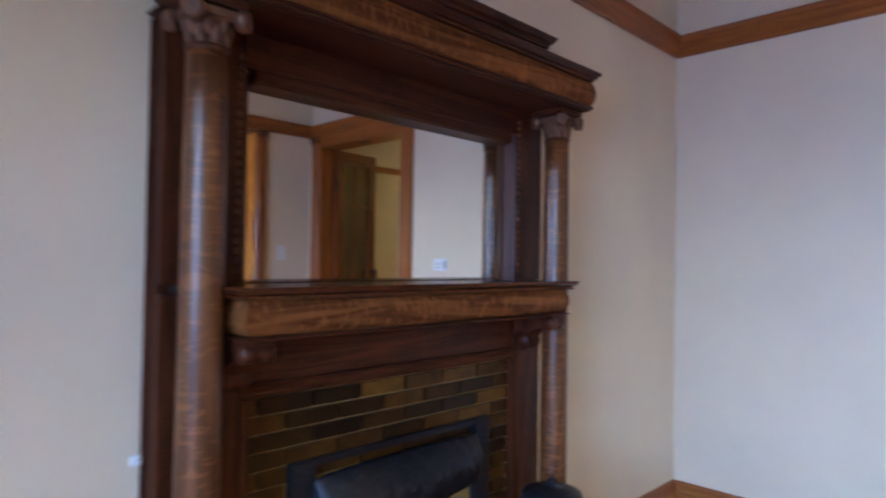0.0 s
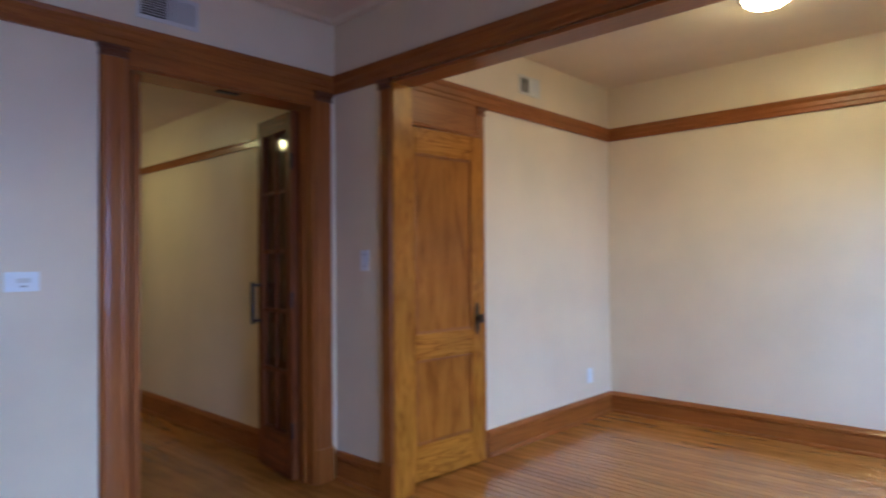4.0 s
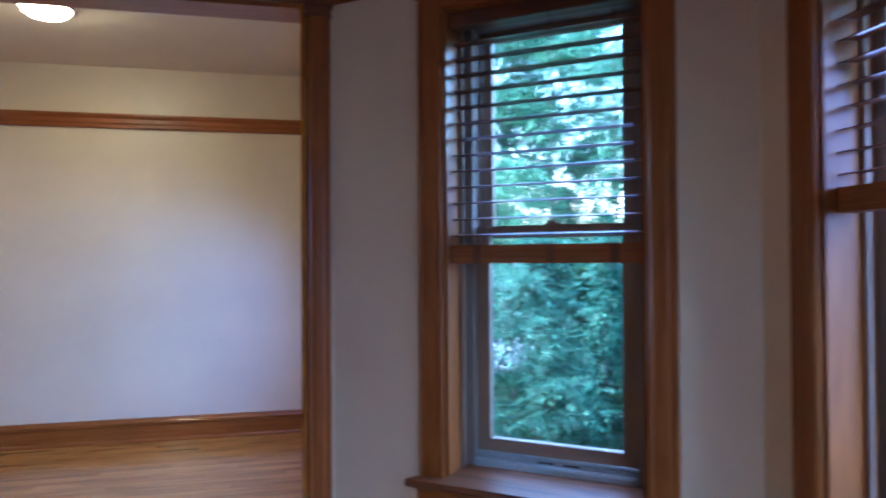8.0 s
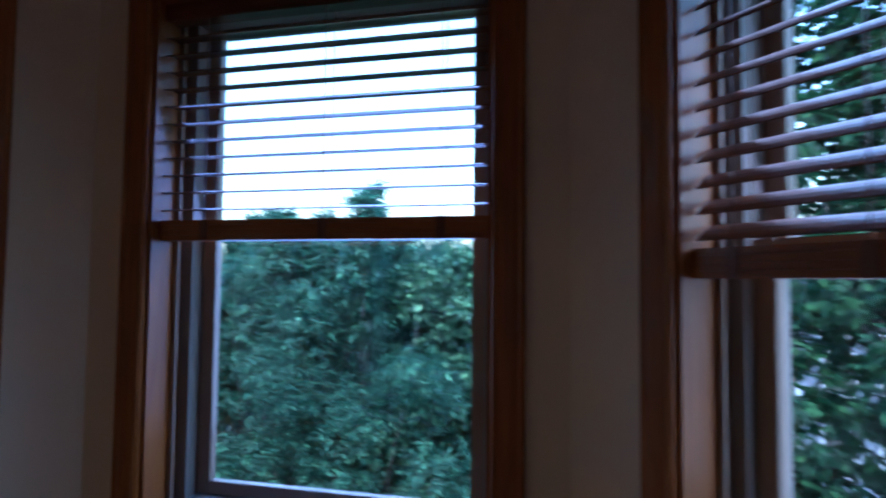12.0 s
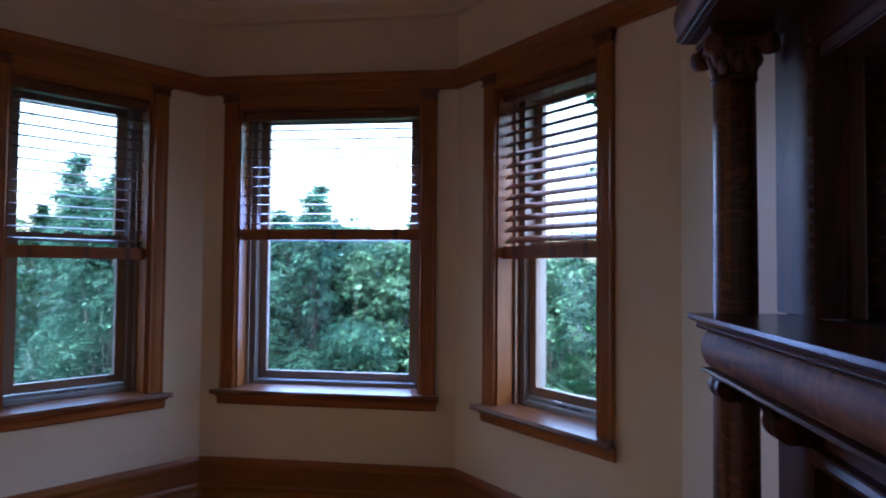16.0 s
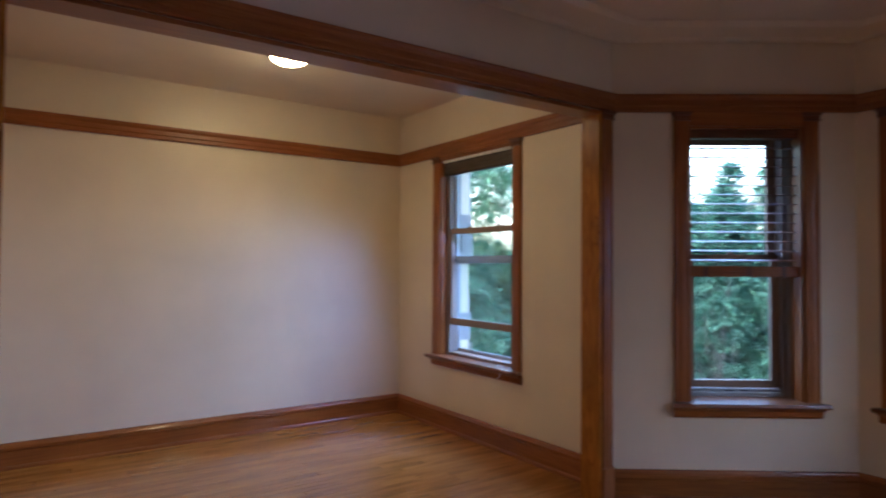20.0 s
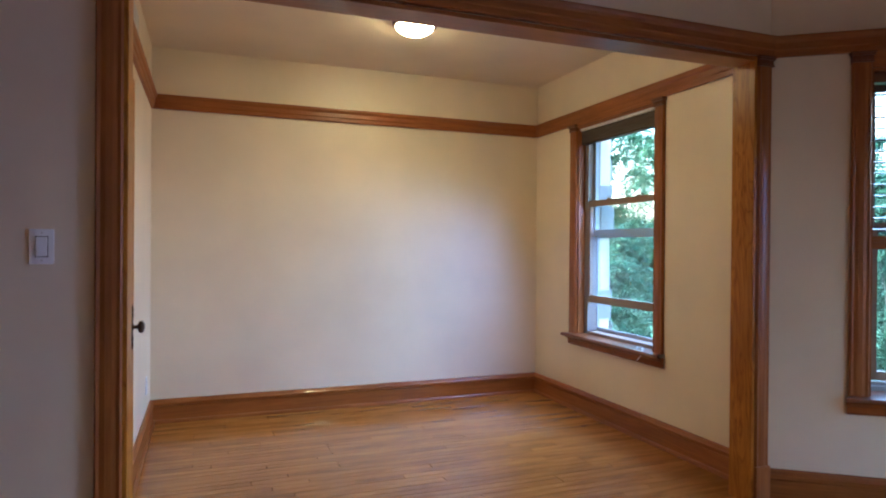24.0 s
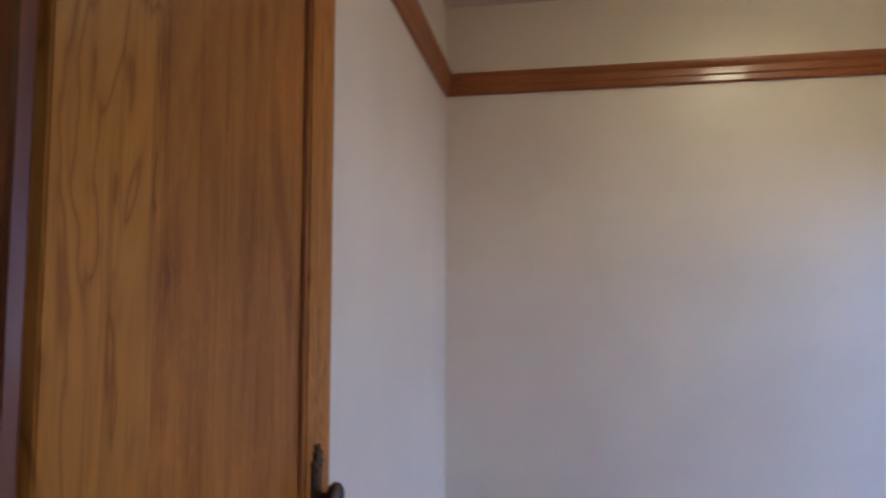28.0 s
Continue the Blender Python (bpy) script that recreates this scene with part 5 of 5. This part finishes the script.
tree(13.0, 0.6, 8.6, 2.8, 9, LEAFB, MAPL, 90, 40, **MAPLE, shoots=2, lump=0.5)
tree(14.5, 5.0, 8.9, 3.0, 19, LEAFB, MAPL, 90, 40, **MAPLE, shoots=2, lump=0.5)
# the trees beside the small room
tree(4.6, 10.7, 14.0, 2.0, 6, LEAFA, ASHT, 150, 95, low=0.58, stem=0.006, shoots=3)
tree(6.3, 12.3, 14.0, 1.7, 23, LEAFA, ASHT, 80, 60, low=0.70, stem=0.005, shoots=2)
tree(7.1, 9.4, 12.9, 1.5, 24, LEAFA, ASHT, 60, 60, low=0.74, stem=0.003, shoots=2)
# this ash wears the darker maple colour in place of real shade
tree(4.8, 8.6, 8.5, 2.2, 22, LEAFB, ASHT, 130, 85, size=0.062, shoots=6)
tree(8.7, 6.6, 9.35, 2.0, 7, LEAF, ASHT, 140, 75, shoots=6)
tree(5.6, 7.0, 7.7, 2.0, 15, LEAF, ASHT, 110, 85, size=0.060)
tree(3.2, 7.4, 8.4, 2.2, 16, LEAF, ASHT, 130, 75, shoots=4)
tree(7.4, 11.9, 9.0, 3.2, 13, LEAFA, ASHT, 130, 60, lump=0.42)
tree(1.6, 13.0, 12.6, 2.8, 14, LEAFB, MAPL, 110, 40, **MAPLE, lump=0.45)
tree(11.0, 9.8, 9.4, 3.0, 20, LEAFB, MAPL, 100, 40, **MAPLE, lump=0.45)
tree(12.5, 7.0, 9.3, 3.0, 8, LEAF, ASHT, 110, 50, lump=0.45)
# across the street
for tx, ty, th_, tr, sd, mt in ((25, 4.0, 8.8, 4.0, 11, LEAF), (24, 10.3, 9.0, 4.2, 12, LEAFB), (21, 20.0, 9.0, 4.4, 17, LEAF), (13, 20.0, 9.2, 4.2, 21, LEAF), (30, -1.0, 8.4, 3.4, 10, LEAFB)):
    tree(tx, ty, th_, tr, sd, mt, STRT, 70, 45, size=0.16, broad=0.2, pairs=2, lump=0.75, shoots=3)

# houses across the street
def house(m, width, depth, eaves, ridge, wall_mat, roof_mat, label, storeys, bays):
    h = thing("house", m, label, "house", "houses across the street")
    w = width / 2
    part("wall", box(0, depth, -w, w, 0, eaves), wall_mat, h)
    rf = bmesh.new()
    vs = [rf.verts.new(q) for q in ((-0.4, -w - 0.4, eaves), (depth + 0.4, -w - 0.4, eaves), (depth + 0.4, w + 0.4, eaves), (-0.4, w + 0.4, eaves), (-0.4, 0, ridge), (depth + 0.4, 0, ridge))]
    for q in ((0, 1, 5, 4), (3, 4, 5, 2), (0, 4, 3), (1, 2, 5), (0, 3, 2, 1)):
        rf.faces.new([vs[i] for i in q])
    part("roof", rf, roof_mat, h)
    for z in storeys:
        for y in bays:
            wd = new("window")
            wd.parent = h
            part("frame", box(-0.06, 0.02, y - 0.6, y + 0.6, z - 0.1, z + 1.6, 0.02), SASHW, wd)
            part("pane", box(-0.07, 0.0, y - 0.5, y + 0.5, z, z + 1.5), SLOT, wd)
            part("sill", box(-0.14, 0.0, y - 0.7, y + 0.7, z - 0.18, z - 0.1, 0.01), SASHW, wd)
    return h


ROOF = plain("roof_tile", (0.30, 0.19, 0.18), 0.9, 0, 6, 0.2)
house(pose(38, 9.4, GZ), 4.4, 8, 7.4, 9.9, plain("red_brick", (0.20, 0.12, 0.10), 0.9, 0, 8, 0.3), ROOF, "red brick house with a pitched roof across the street", (1.6, 4.4), (-1.1, 1.1))
house(pose(27, -8.2, GZ), 6.0, 8, 8.6, 10.6, paint("blue_grey_siding", (0.085, 0.10, 0.13), 0.7, 0.3, 0.06), ROOF, "blue-grey painted house seen between the leaves", (1.4, 4.3, 6.5), (-1.9, 0.0, 1.9))

# ---- floor boards ----
rng = random.Random(11)
board_cache = {}
BW = 0.057


def board_mesh(length):
    key = round(length, 1)
    if key not in board_cache:
        bm = box(-key / 2, key / 2, -BW / 2 + 0.0006, BW / 2 - 0.0006, -0.012, 0.0)
        top = [e for e in bm.edges if all(v.co.z > -0.001 for v in e.verts)]
        bmesh.ops.bevel(bm, geom=top, offset=0.0012, segments=1, affect="EDGES")
        board_cache[key] = mesh_of(bm, FLOORM, "floorboard")
    return key, board_cache[key]


def lay(x0, x1, y, single, sink):
    x = x0 - rng.choice((0.2, 0.5, 0.8, 1.0))
    while x < x1:
        length = rng.choice((0.7, 0.9, 1.1, 1.4, 1.7))
        a, b = max(x, x0), x + length
        if b > x1 - 0.25:
            b = x1
        n = round(b - a, 1)
        if b - a > 0.05:
            if single:
                key, me = board_mesh(b - a)
                o = new("floorboard", me)
                o.parent = part_floor
                o.matrix_local = Matrix.Translation(((a + b) / 2, y, rng.uniform(-0.0003, 0.0003))) @ Matrix.Diagonal(((b - a - 0.0008) / key, 1, 1, 1))
            else:
                sink.append((a + 0.0005, b - 0.0005, y))
        x = b + 0.0001


rest = []
y = YB + 0.02
while y < YN:
    lay(XW2 - 0.1, XE2 + 0.02, y, True, rest)
    y += BW
y = YB + 0.02 - BW
while y > YS - 0.05:
    lay(XW - 0.1, XB + 0.02 if y < 1.8 else XB - (y - 1.6), y, False, rest)
    y -= BW
y = YH - 0.03
while y > 0.85:
    lay(XH, XW - 0.101, y, False, rest)
    y -= BW
verts, faces = [], []
for a, b, y in rest:
    n = len(verts)
    h, c = BW / 2 - 0.0006, 0.0012
    verts += [(a, y - h, -0.012), (b, y - h, -0.012), (b, y + h, -0.012), (a, y + h, -0.012), (a, y - h, -c), (b, y - h, -c), (b, y + h, -c), (a, y + h, -c), (a, y - h + c, 0), (b, y - h + c, 0), (b, y + h - c, 0), (a, y + h - c, 0)]
    faces += [tuple(n + i for i in q) for q in ((0, 1, 5, 4), (1, 2, 6, 5), (2, 3, 7, 6), (3, 0, 4, 7), (4, 5, 9, 8), (6, 7, 11, 10), (8, 9, 10, 11), (5, 6, 10, 9), (7, 4, 8, 11))]
me = bpy.data.meshes.new("floorboards")
me.from_pydata(verts, [], faces)
me.materials.append(FLOORM)
fb = new("floorboards", me)
fb.parent = part_floor
tagged(fb, "honey-coloured narrow oak floor strips", kind="stuff")
